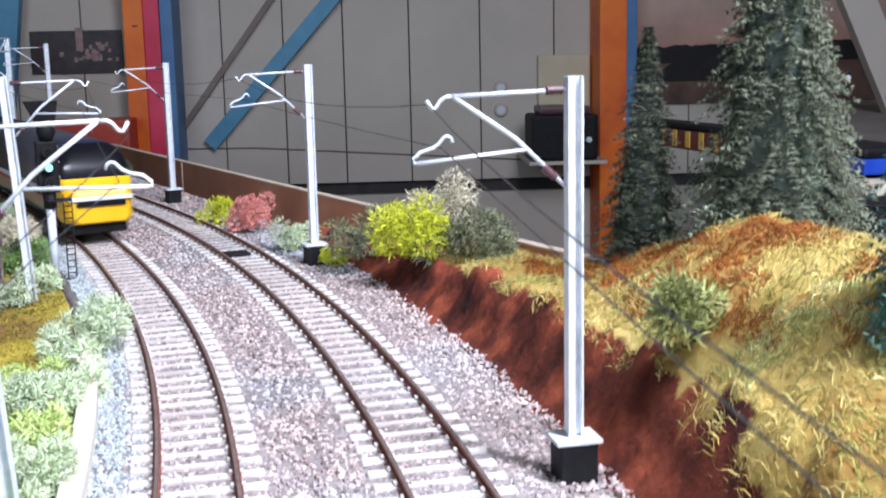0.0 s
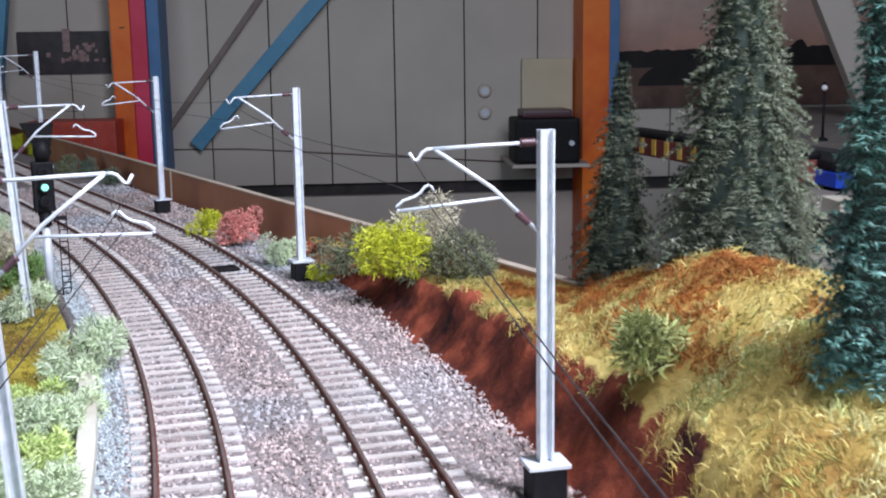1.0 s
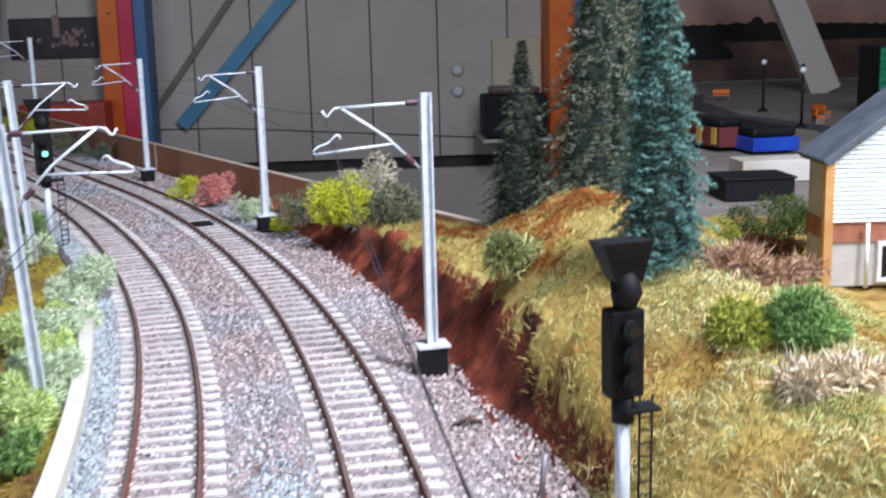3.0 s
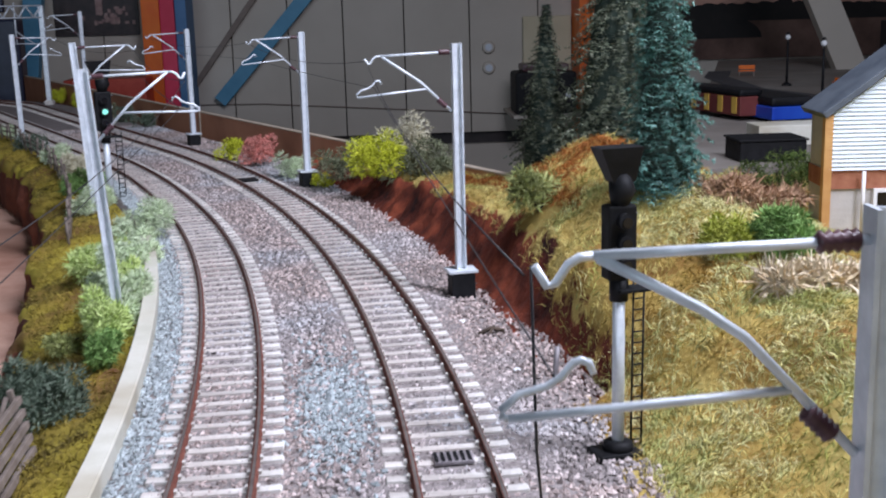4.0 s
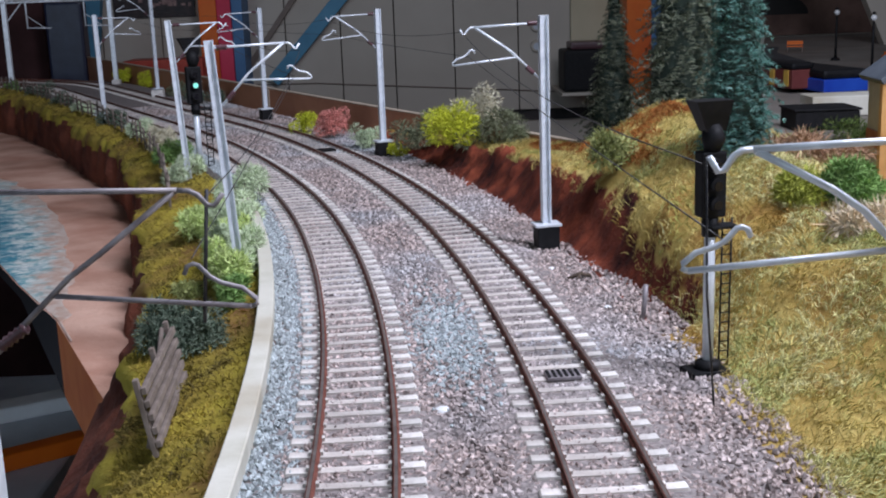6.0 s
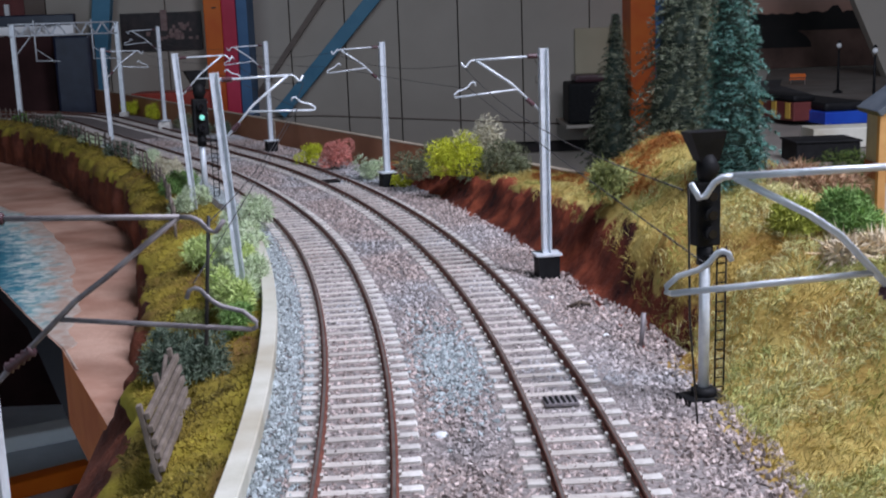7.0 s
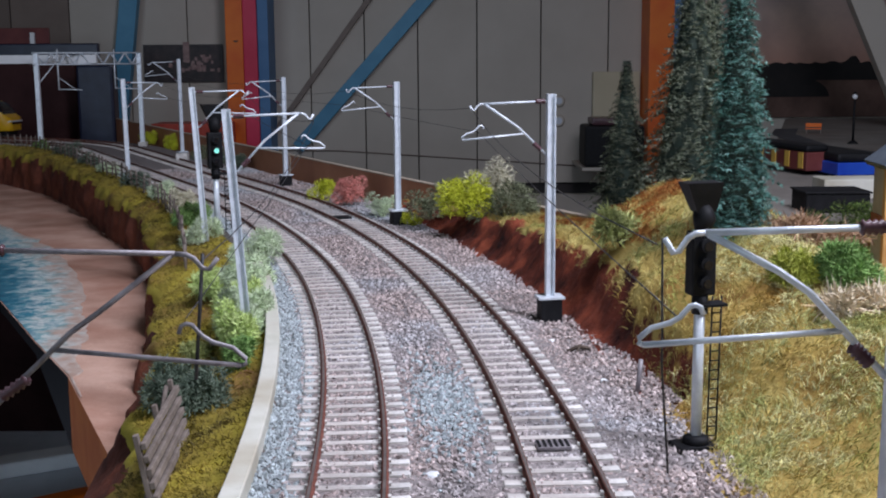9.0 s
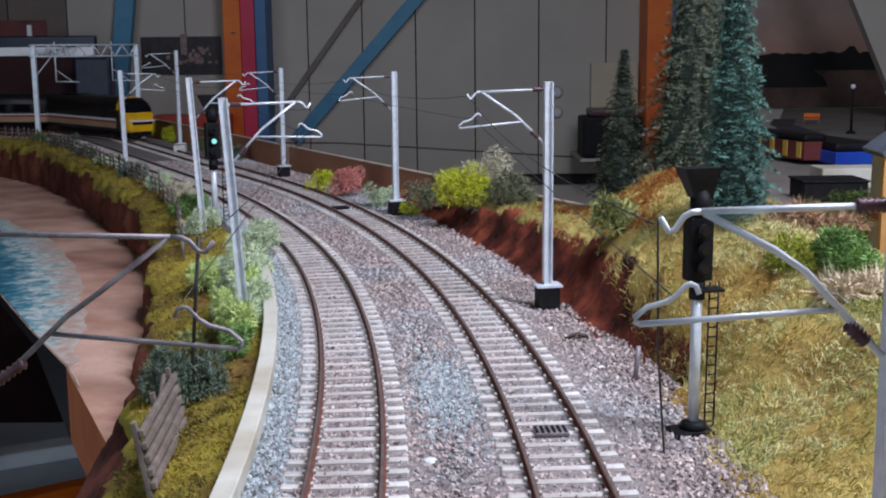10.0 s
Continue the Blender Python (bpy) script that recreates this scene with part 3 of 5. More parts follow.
def build_card_strip():
    prof = [(-0.0806, -0.02), (-0.0806, 0.0016), (-0.0803, 0.0020), (-0.0758, 0.0020), (-0.0755, 0.0016), (-0.0755, -0.02)]
    v, f = sweep(prof, S_BEGIN, 0.383, 0.008)
    f += [tuple(range(6)), tuple(range(len(v) - 1, len(v) - 7, -1))]
    ob = raw("card_strip", v, f, M_STRIP)
    tagged(ob, "pale card retaining strip beside the ballast", "retaining strip", kind="structure")


build_bank()
build_beach()
build_card_strip()


# ---- overhead line masts ----
def build_mast(name, x, y, a, facing, label, top=0.085, ground=-0.0035, lean=0.0, block=True, reach=1.0, mat=None, drop=0.0, bow=0.0):
    """facing: -1 reaches left over its track, 1 reaches right."""
    rot = a if facing < 0 else a + math.pi
    t = empty(name, pose(x, y, ground, 0, lean, 0) @ Matrix.Rotation(rot, 4, "Z"), label, "mast", "overhead line masts")
    h = top - ground
    mat = mat or M_STEEL
    if block:
        part("base_block", boxed(-0.0042, 0.0042, -0.0042, 0.0042, -0.004, 0.009, 0.0004), M_BLACK, t, "black base block")
        part("base_plate", boxed(-0.0052, 0.0052, -0.0045, 0.0045, 0.0091, 0.0101, 0.0002), M_STEEL, t)
    z0 = 0.0102 if block else -0.006
    bm = bmesh.new()
    # H section, in one piece
    w, d, f, k = 0.0017, 0.0016, 0.0005, 0.0003
    outline = [(-w, -d), (-w + f, -d), (-w + f, -k), (w - f, -k), (w - f, -d), (w, -d), (w, d), (w - f, d), (w - f, k), (-w + f, k), (-w + f, d), (-w, d)]
    lo, hi = [bm.verts.new((px, py, z0)) for px, py in outline], [bm.verts.new((px, py, h)) for px, py in outline]
    for i in range(12):
        bm.faces.new((lo[i], lo[(i + 1) % 12], hi[(i + 1) % 12], hi[i]))
    bm.faces.new(hi)
    part("post", bm, M_STEEL, t, "silver H-section post")
    k = reach
    ends = [(-0.0017, 0, h - 0.0028), (-0.0262 * k, 0, h - 0.0035)]
    arm = part("top_arm", tubed(ends, 0.00048), mat, t)
    hook = [(-0.0262 * k, 0, h - 0.0035), (-0.0275 * k, 0, h - 0.0036), (-0.0285 * k, 0, h - 0.0042), (-0.0296 * k, 0, h - 0.0058), (-0.0304 * k, 0, h - 0.0060), (-0.0315 * k, 0, h - 0.0042)]
    part("wire_clamp", tubed(hook, 0.00042), mat, arm)
    strut = [(-0.0258 * k, 0, h - 0.0037), (-0.0165 * k, 0, h - 0.0100 * k + bow), (-0.0125 * k, 0, h - 0.0128 * k + bow), (-0.0020, 0, h - 0.0230 * k)]
    part("strut", tubed(strut, 0.00052), mat, t)
    reg = part("registration_arm", tubed([(-0.0103 * k + 1.5 * drop, 0, h - 0.0150 * k - drop), (-0.0340 * k, 0, h - 0.0170 * k - drop)], 0.00042), mat, t)
    loop = [(-0.0340, 0.0170), (-0.0346, 0.0167), (-0.0346, 0.0161), (-0.0330, 0.0147), (-0.0305, 0.0140), (-0.0292, 0.0132), (-0.0280, 0.0118), (-0.0273, 0.0116), (-0.0266, 0.0119), (-0.0262, 0.0129)]
    part("steady_arm", tubed([(px * k, 0, h - pz * k - drop) for px, pz in loop], 0.00038), mat, reg)
    for p, q in (((-0.0024, 0, h - 0.0028), (-0.0062, 0, h - 0.0029)), ((-0.0040, 0, h - 0.0212 * k), (-0.0068 * k, 0, h - 0.0187 * k))):
        p, q = Vector(p), Vector(q)
        n = 11
        pts = [p.lerp(q, i / (n - 1)) for i in range(n)]
        part("insulator", tubed(pts, [0.0007 if i % 2 == 0 else 0.0011 for i in range(n)], 8), M_INSUL, t, "dark brown ribbed insulator")
    return t


def mast_at(name, s, off, facing, label, **kw):
    x, y, a = line(s, off)
    return build_mast(name, x, y, a, facing, label, **kw)


RIGHT_LABEL = "silver overhead line mast with cantilever arm on black base"
LEFT_LABEL = "silver overhead line mast leaning slightly beside green bushes"
build_mast("overhead_mast", 0.0568, 0.140, -0.04, -1, RIGHT_LABEL, top=0.0805, reach=0.95, drop=0.0016, bow=0.0011)
build_mast("overhead_mast", 0.0408, 0.4437, 0.155, -1, RIGHT_LABEL)
build_mast("overhead_mast", -0.0290, 0.7115, 0.335, -1, RIGHT_LABEL)
build_mast("overhead_mast", -0.1293, 0.9394, 0.471, -1, RIGHT_LABEL)
build_mast("overhead_mast", -0.2695, 1.190, 0.50, -1, "silver overhead line mast on a pale concrete foot", top=0.1005)
# the near left arms look unlit only by their darker colour
build_mast("overhead_mast", -0.0760, 0.180, -0.03, 1, "silver overhead line mast with arms coloured dark as if unlit", top=0.0720, reach=1.27, mat=M_DULLSTEEL, ground=-0.006, block=False)
build_mast("overhead_mast", -0.0739, 0.4215, 0.195, 1, LEFT_LABEL, top=0.0812, ground=-0.010, lean=-3.4, block=False)
build_mast("overhead_mast", -0.138, 0.6595, 0.17, 1, LEFT_LABEL, top=0.0838, ground=-0.008, lean=-3.0, block=False)
build_mast("overhead_mast", -0.2550, 0.930, 0.44, 1, LEFT_LABEL, top=0.0845, ground=-0.006, lean=-0.6, block=False)


# ---- overhead wires ----
def wire(points, radius, label):
    ob = mesh_object("overhead_wire", tubed(points, radius, 5), M_DARKSTEEL)
    return tagged(ob, label, "wire", "overhead wires")


def catenary(a, b, sag, n=9):
    a, b = Vector(a), Vector(b)
    return [a.lerp(b, i / (n - 1)) - Vector((0, 0, sag * 4 * (i / (n - 1)) * (1 - i / (n - 1)))) for i in range(n)]


def arm_ends(x, y, a, facing, top):
    d = Vector((math.cos(a), math.sin(a), 0)) * facing
    p = Vector((x, y, 0))
    return p + d * 0.0310 + Vector((0, 0, top - 0.005)), p + d * 0.0285 + Vector((0, 0, top - 0.0140))


RIGHT_MASTS = [(0.075, -0.15, -0.2, 0.085), (0.0570, 0.140, -0.04, 0.0805), (0.0408, 0.4437, 0.155, 0.085), (-0.0290, 0.7115, 0.335, 0.085), (-0.1293, 0.9394, 0.471, 0.085), (-0.2695, 1.190, 0.50, 0.1005)]
LEFT_MASTS = [(-0.045, -0.15, -0.2, 0.083), (-0.0700, 0.180, -0.03, 0.0720), (-0.0785, 0.4215, 0.195, 0.0812), (-0.143, 0.6595, 0.17, 0.0838), (-0.256, 0.930, 0.44, 0.0845)]
for masts, facing in ((RIGHT_MASTS, -1), (LEFT_MASTS, 1)):
    for m0, m1 in zip(masts, masts[1:]):
        c0, w0 = arm_ends(*m0[:3], facing, m0[3])
        c1, w1 = arm_ends(*m1[:3], facing, m1[3])
        if m0[1] < 0.1:
            continue
        wire(catenary(c0, c1, 0.0045), 0.00011, "thin dark catenary wire between masts")
        wire(catenary(w0, w1, 0.0006), 0.00011, "thin dark contact wire between masts")
# rods hung from the near arms stand in for wires running towards the camera
c0, w0 = arm_ends(*LEFT_MASTS[1][:3], 1, LEFT_MASTS[1][3])
wire([c0 + Vector((0.0006, 0, 0.0015)), w0 + Vector((0.0012, 0, -0.010))], 0.00032, "thick dark rod below the arm, standing in for a running wire")
c0, w0 = arm_ends(*RIGHT_MASTS[1][:3], -1, RIGHT_MASTS[1][3])
wire([c0 + Vector((0.0006, 0, 0.0008)), c0 + Vector((0.0010, 0.0004, -0.016)), c0 + Vector((0.0022, 0.0010, -0.030))], 0.00015, "thin dark rod below the arm, standing in for a running wire")


# ---- gantry over both tracks ----
def build_gantry():
    a, b = Vector((-0.4665, 1.34, 0)), Vector((-0.3655, 1.405, 0))
    t = empty("overhead_gantry", Matrix.Translation(a), "silver lattice gantry spanning both tracks", "gantry")
    u = (b - a).normalized()
    L = (b - a).length
    zt, zb = 0.1085, 0.0955
    for i, p in enumerate((Vector((0, 0, 0)), u * L)):
        bm = bmesh.new()
        box(bm, p.x - 0.0026, p.x + 0.0026, p.y - 0.0022, p.y + 0.0022, -0.02, zt, 0.0003)
        part("leg", bm, M_STEEL, t)
    for off in (-0.002, 0.002):
        n = Vector((u.y, -u.x, 0)) * off
        for z in (zb, zt):
            part("chord", tubed([n - u * 0.004 + Vector((0, 0, z)), n + u * L + Vector((0, 0, z))], 0.0009, 5), M_STEEL, t)
        k = 14
        for i in range(k):
            p0 = n + u * (L * i / k) + Vector((0, 0, zb if i % 2 else zt))
            p1 = n + u * (L * (i + 1) / k) + Vector((0, 0, zt if i % 2 else zb))
            part("lattice_bar", tubed([p0, p1], 0.0006, 4), M_STEEL, t)
    for f in (0.2, 0.75):
        p = u * L * f
        d = part("drop_post", tubed([p + Vector((0, 0, zt + 0.004)), p + Vector((0, 0, 0.066))], 0.0009, 5), M_STEEL, t)
        part("drop_arm", tubed([p + Vector((0, 0, 0.067)), p + Vector((0.026, 0.002, 0.066))], 0.0006, 5), M_STEEL, d)
        part("drop_strut", tubed([p + Vector((0.001, 0, 0.080)), p + Vector((0.018, 0.002, 0.067))], 0.0005, 5), M_STEEL, d)
    part("knee_brace", tubed([Vector((0, 0, 0.072)), u * 0.02 + Vector((0, 0, zb))], 0.0007, 5), M_STEEL, t)
    part("leg_foot", boxed(u.x * L - 0.005, u.x * L + 0.005, u.y * L - 0.005, u.y * L + 0.005, -0.02, 0.002, 0.0015), M_CONCRETE, t, "pale concrete foot")
    part("boom", boxed(-0.30, 0.060, 0.030, 0.036, 0.0965, 0.1065, 0.0004), M_WHITE, t, "pale solid boom")
    part("outer_leg", boxed(-0.071, -0.065, 0.030, 0.036, -0.02, 0.0963, 0.0004), M_WHITE, t)
    return t


build_gantry()
bm = boxed(-0.2755, -0.2635, 1.184, 1.196, -0.004, 0.005, 0.0015)
tagged(mesh_object("concrete_foot", bm, M_CONCRETE), "pale concrete block at the foot of a mast", "foundation")


# ---- colour light signals ----
def build_signal(x, y, z, turn, label, height=0.040, ladder=True, green=False, size=1.0):
    t = empty("colour_light_signal", pose(x, y, z, 0, 0, turn) @ Matrix.Scale(size, 4), label, "signal", "colour light signals")
    bm = boxed(-0.006, 0.0045, -0.004, 0.004, -0.002, 0.0012, 0.0004)
    part("base_plate", bm, M_BLACK, t)
    part("base_ring", tubed([(0, 0, 0.001), (0, 0, 0.0028), (0, 0, 0.0034)], [0.0036, 0.0034, 0.0022], 12), M_BLACK, t)
    part("post", tubed([(0, 0, 0.003), (0, 0, height)], 0.0014, 10), M_STEEL, t, "silver tubular post")
    if ladder:
        lad = part("ladder", tube(tubed([(0.0042, 0.002, 0.0), (0.0042, 0.0012, height)], 0.00025, 4), [(0.0068, 0.002, 0.0), (0.0068, 0.0012, height)], 0.00025, 4), M_BLACK, t, "thin black ladder")
        for i in range(15):
            zz = 0.002 + i * (height - 0.004) / 14
            part("rung", tubed([(0.0042, 0.0018, zz), (0.0068, 0.0018, zz)], 0.0002, 4), M_BLACK, lad)
    plat = part("platform", boxed(-0.001, 0.0065, -0.003, 0.002, height - 0.002, height - 0.0012, 0.0002), M_BLACK, t)
    part("collar", tubed([(0, 0, height - 0.004), (0, 0, height + 0.0008)], 0.0021, 10), M_BLACK, t)
    h = height + 0.001
    head = part("lamp_housing", boxed(-0.0033, 0.0033, -0.0022, 0.0024, h, h + 0.0165, 0.0005), M_BLACK, t, "black multi-aspect lamp housing")
    for i in range(3):
        zz = h + 0.0035 + i * 0.0048
        part("visor", tubed([(0, -0.0020, zz), (0, -0.0042, zz + 0.0002)], 0.0018, 12), M_BLACK, head)
        part("lens", tubed([(0, -0.0043, zz), (0, -0.0045, zz)], 0.0012, 12), M_GREENLAMP if green and i == 1 else M_GLASS, head)
        part("seam", boxed(0.00335, 0.0036, -0.0016, 0.0004, zz + 0.0014, zz + 0.0017), M_STEEL, head)
    neck = part("neck", tubed([(0, 0, h + 0.016), (0.0004, -0.0006, h + 0.0195), (0, 0, h + 0.023)], [0.0018, 0.0030, 0.0024], 12), M_BLACK, t)
    bm = bmesh.new()
    # route indicator hood: a box that flares towards its open top
    lo = [(-0.0022, -0.0018), (0.0030, -0.0018), (0.0030, 0.0022), (-0.0022, 0.0022)]
    hi = [(-0.0058, -0.0034), (0.0042, -0.0034), (0.0042, 0.0026), (-0.0058, 0.0026)]
    v = [bm.verts.new((a, b, h + 0.0215)) for a, b in lo] + [bm.verts.new((a, b, h + 0.0292)) for a, b in hi]
    for i in range(4):
        bm.faces.new((v[i], v[(i + 1) % 4], v[4 + (i + 1) % 4], v[4 + i]))
    bm.faces.new(v[3::-1])
    bm.faces.new(v[4:])
    part("route_indicator", bm, M_BLACK, t, "black flared route indicator hood")
    return t


build_signal(0.0655, 0.292, -0.003, 14, "tall black colour light signal with silver post and ladder")
build_signal(-0.137, 0.69, -0.008, 22, "black colour light signal showing green beside the bank", height=0.032, green=True, size=1.3)

# small things in the ballast
bm = boxed(-0.0045, 0.0045, -0.0030, 0.0030, 0, 0.0009, 0.0002)
pl = tagged(mesh_object("track_grille", bm, M_DULLSTEEL), "small grey slatted grille between the rails", "grille")
pl.matrix_world = pose(0.0278, 0.2905, -0.0022, 0, 0, 4)
for i in range(6):
    part("slat", boxed(-0.0042 + i * 0.0015, -0.0035 + i * 0.0015, -0.0026, 0.0026, 0.0009, 0.0012), M_BLACK, pl)
bm = boxed(-0.0065, 0.0065, -0.0055, 0.0055, 0, 0.0011, 0.0003)
ob = tagged(mesh_object("track_plate", bm, M_BLACK), "dark rusty plate between the rails", "plate")
ob.matrix_world = pose(-0.0675, 0.737, -0.0022, 0, 0, 20)
for x, y, r in ((-0.0036, 0.2714, 0.0019), (0.054, 0.428, 0.0018), (0.050, 0.355, 0.0012), (0.0385, 0.4075, 0.0013)):
    bm = bmesh.new()
    bmesh.ops.create_icosphere(bm, subdivisions=2, radius=r)
    for v in bm.verts:
        v.co *= 1 + 0.25 * noise.noise(v.co * 900)
        v.co.z *= 0.6
    ob = tagged(mesh_object("white_pebble", bm, M_WHITE), "small white pebble lying on the ballast", "pebble", "white pebbles")
    ob.location = (x, y, -0.0028)
bm = tubed([(0, 0, -0.002), (0.0012, 0.001, 0.010)], 0.0008, 7)
ob = tagged(mesh_object("marker_peg", bm, M_DULLSTEEL), "short grey peg leaning at the end of the cutting", "peg")
ob.location = (0.0585, 0.343, -0.003)


# ---- fence on the bank ----
FENCE_LINE = [(0.42, -0.110), (0.55, -0.101), (0.70, -0.094), (1.0, -0.090), (1.2, -0.098), (1.5, -0.125)]


def build_fence():
    t = empty("bank_fence", pose(0, 0, 0), "weathered wooden post and rail fence along the bank", "fence")
    prev = None
    s = 0.42
    rng = random.Random(3)
    while s < 1.5:
        o = lerp_table(FENCE_LINE, s)
        x, y, a = line(s, o)
        zb = bank_z(s, o) - 0.002
        lean = rng.uniform(-0.0012, 0.0012)
        part("fence_post", tubed([(x, y, zb), (x + lean, y, zb + 0.0165)], 0.0008, 5), M_FENCE, t)
        if prev:
            for h in (0.006, 0.010, 0.0135):
                part("fence_rail", tubed([(prev[0], prev[1], prev[2] + h), (x, y, zb + h + rng.uniform(-0.0006, 0.0006))], 0.00045, 4), M_FENCE, t)
        prev = (x, y, zb)
        s += 0.021
    return t


build_fence()


def build_gate():
    """The fallen hurdle on the near bank."""
    t = empty("wooden_hurdle", pose(-0.0745, 0.304, -0.0125, -10, 2, 95) @ Matrix.Scale(1.15, 4), "weathered grey wooden hurdle lying on the bank", "hurdle")
    for i in range(5):
        part("bar", boxed(-0.026, 0.026, 0, 0.0012, 0.001 + i * 0.0030, 0.0026 + i * 0.0030, 0.0002), M_FENCE, t)
    for x in (-0.025, 0.0, 0.025):
        part("upright", boxed(x - 0.001, x + 0.001, 0.0013, 0.0025, -0.001, 0.0165, 0.0002), M_FENCE, t)
    part("diagonal", tubed([(-0.024, 0.0030, 0.001), (0.024, 0.0030, 0.015)], 0.0007, 4), M_FENCE, t)


build_gate()


# ---- bench below the layout ----
M_GREYPLASTIC = surface("grey_plastic", (0.46, 0.50, 0.56), (0.62, 0.66, 0.72), 20, 0.35, bump=0.15, fine=60)
bm = boxed(-0.95, -0.215, 0.05, 0.79, -0.180, -0.160, 0.003)
bench = tagged(mesh_object("workbench", bm, M_GREYPLASTIC), "grey workbench below the layout", "bench")
for x in (-0.92, -0.24):
    for y in (0.08, 0.76):
        part("leg", boxed(x - 0.015, x + 0.015, y - 0.015, y + 0.015, FLOOR_Z, -0.1805), M_DARKWOOD, bench)
rb = random.Random(11)
for x, y, w, d, h, rz, mat, lab in ((-0.28, 0.70, 0.14, 0.02, 0.010, 28, M_WHITE, "pale box lying on the workbench"), (-0.25, 0.62, 0.10, 0.014, 0.010, 35, M_ORANGE, "orange strip of wood on the workbench"), (-0.33, 0.66, 0.07, 0.05, 0.02, -15, M_GREYPLASTIC, "grey plastic box on the workbench")):
    ob = tagged(mesh_object("bench_box", boxed(-w / 2, w / 2, -d / 2, d / 2, 0, h, 0.002), mat), lab, "box")
    ob.matrix_world = pose(x, y, -0.1598, 0, 0, rz)


# ---- the boards that carry the layout ----
def build_baseboards():
    v, f = sweep([(-0.15, -0.066), (-0.15, -0.10), (0.02, -0.10), (0.02, -0.03), (-0.078, -0.03)], S_BEGIN, S_END, 0.04)
    tagged(raw("track_baseboard", v, f, M_DARKWOOD), "brown timber baseboard under the tracks", "baseboard", kind="structure")
    tagged(mesh_object("hill_baseboard", boxed(0.0, 0.42, -0.16, 0.60, -0.10, -0.03), M_DARKWOOD), "brown timber baseboard under the hillside", "baseboard", kind="structure")
    bm = bmesh.new()
    lo, hi = [], []
    for x, y in ((0.19, 0.72), (1.75, 0.72), (1.75, 1.90), (0.56, 1.90)):
        lo.append(bm.verts.new((x, y, -0.022)))
        hi.append(bm.verts.new((x, y, -0.002)))
    bm.faces.new(hi)
    bm.faces.new(lo[::-1])
    for i in range(4):
        bm.faces.new((lo[i], lo[(i + 1) % 4], hi[(i + 1) % 4], hi[i]))
    tagged(mesh_object("town_baseboard", bm, surface("pale_grey_ground", (0.19, 0.165, 0.145), (0.29, 0.265, 0.235), 14, 0.85, bump=0.1, stain=(0.22, 0.18, 0.15), stain_scale=6)), "pale grey painted board of the town scene", "baseboard", kind="structure")


build_baseboards()


# ---- town scene and backdrop ----
def build_backdrop():
    """Printed sunset scene on the wall: flat sky and land shapes."""
    m, nt, p = nodes_of("printed_sky")
    tc = nt.nodes.new("ShaderNodeTexCoord")
    sep = nt.nodes.new("ShaderNodeSeparateXYZ")
    nt.links.new(tc.outputs["Object"], sep.inputs[0])
    mul = nt.nodes.new("ShaderNodeMath")
    mul.operation, mul.inputs[1].default_value = "MULTIPLY", 2.2
    nt.links.new(sep.outputs["Z"], mul.inputs[0])
    c = ramp_node(nt, mul.outputs[0], [(0.0, (0.42, 0.22, 0.16)), (0.22, (0.55, 0.40, 0.33)), (0.55, (0.46, 0.41, 0.41)), (1.0, (0.52, 0.50, 0.50))])
    cl = ramp_node(nt, noise_node(nt, 9, 5), [(0.35, (0.75, 0.75, 0.78)), (0.65, (1.1, 1.05, 1.03))])
    nt.links.new(mix_colour(nt, 1.0, c, cl, "MULTIPLY"), p.inputs["Base Color"])
    p.inputs["Roughness"].default_value = 0.6
    m_land = surface("printed_land", (0.06, 0.03, 0.022), (0.15, 0.085, 0.065), 18, 0.7, bump=0)
    m_wood = surface("printed_woods", (0.005, 0.004, 0.004), (0.012, 0.009, 0.008), 40, 0.7, bump=0)
    t = empty("printed_backdrop", pose(0.40, WALL_Y - 0.006, 0.07), "printed sunset landscape fixed to the boarded wall", "backdrop")
    part("sky", boxed(0.0, 1.30, 0, 0.003, 0, 0.55), m, t)
    part("land", boxed(0.0, 1.30, -0.0015, 0, -0.075, 0.0), m_land, t, "dim brown fields")
    ridge = [(0, -0.012)]
    rr = random.Random(5)
    n = 150
    for i in range(n + 1):
        x = 1.30 * i / n
        z = 0.010 + 0.006 * math.sin(x * 6) + rr.uniform(0, 0.004) + (0.010 if 0.29 < x < 0.31 else 0)
        ridge.append((x, z))
    ridge.append((1.30, -0.012))
    bm = bmesh.new()
    bm.faces.new([bm.verts.new((x, -0.0022, z)) for x, z in ridge])
    part("tree_line", bm, m_wood, t, "dark line of woods")
    # hillock
    bm = bmesh.new()
    pts = [(0.05 + 0.11 * math.cos(a), -0.04 + 0.045 * math.sin(a)) for a in [math.pi * i / 16 for i in range(17)]]
    bm.faces.new([bm.verts.new((x + 0.10, -0.0030, z)) for x, z in pts])
    part("mound", bm, m_wood, t)


build_backdrop()


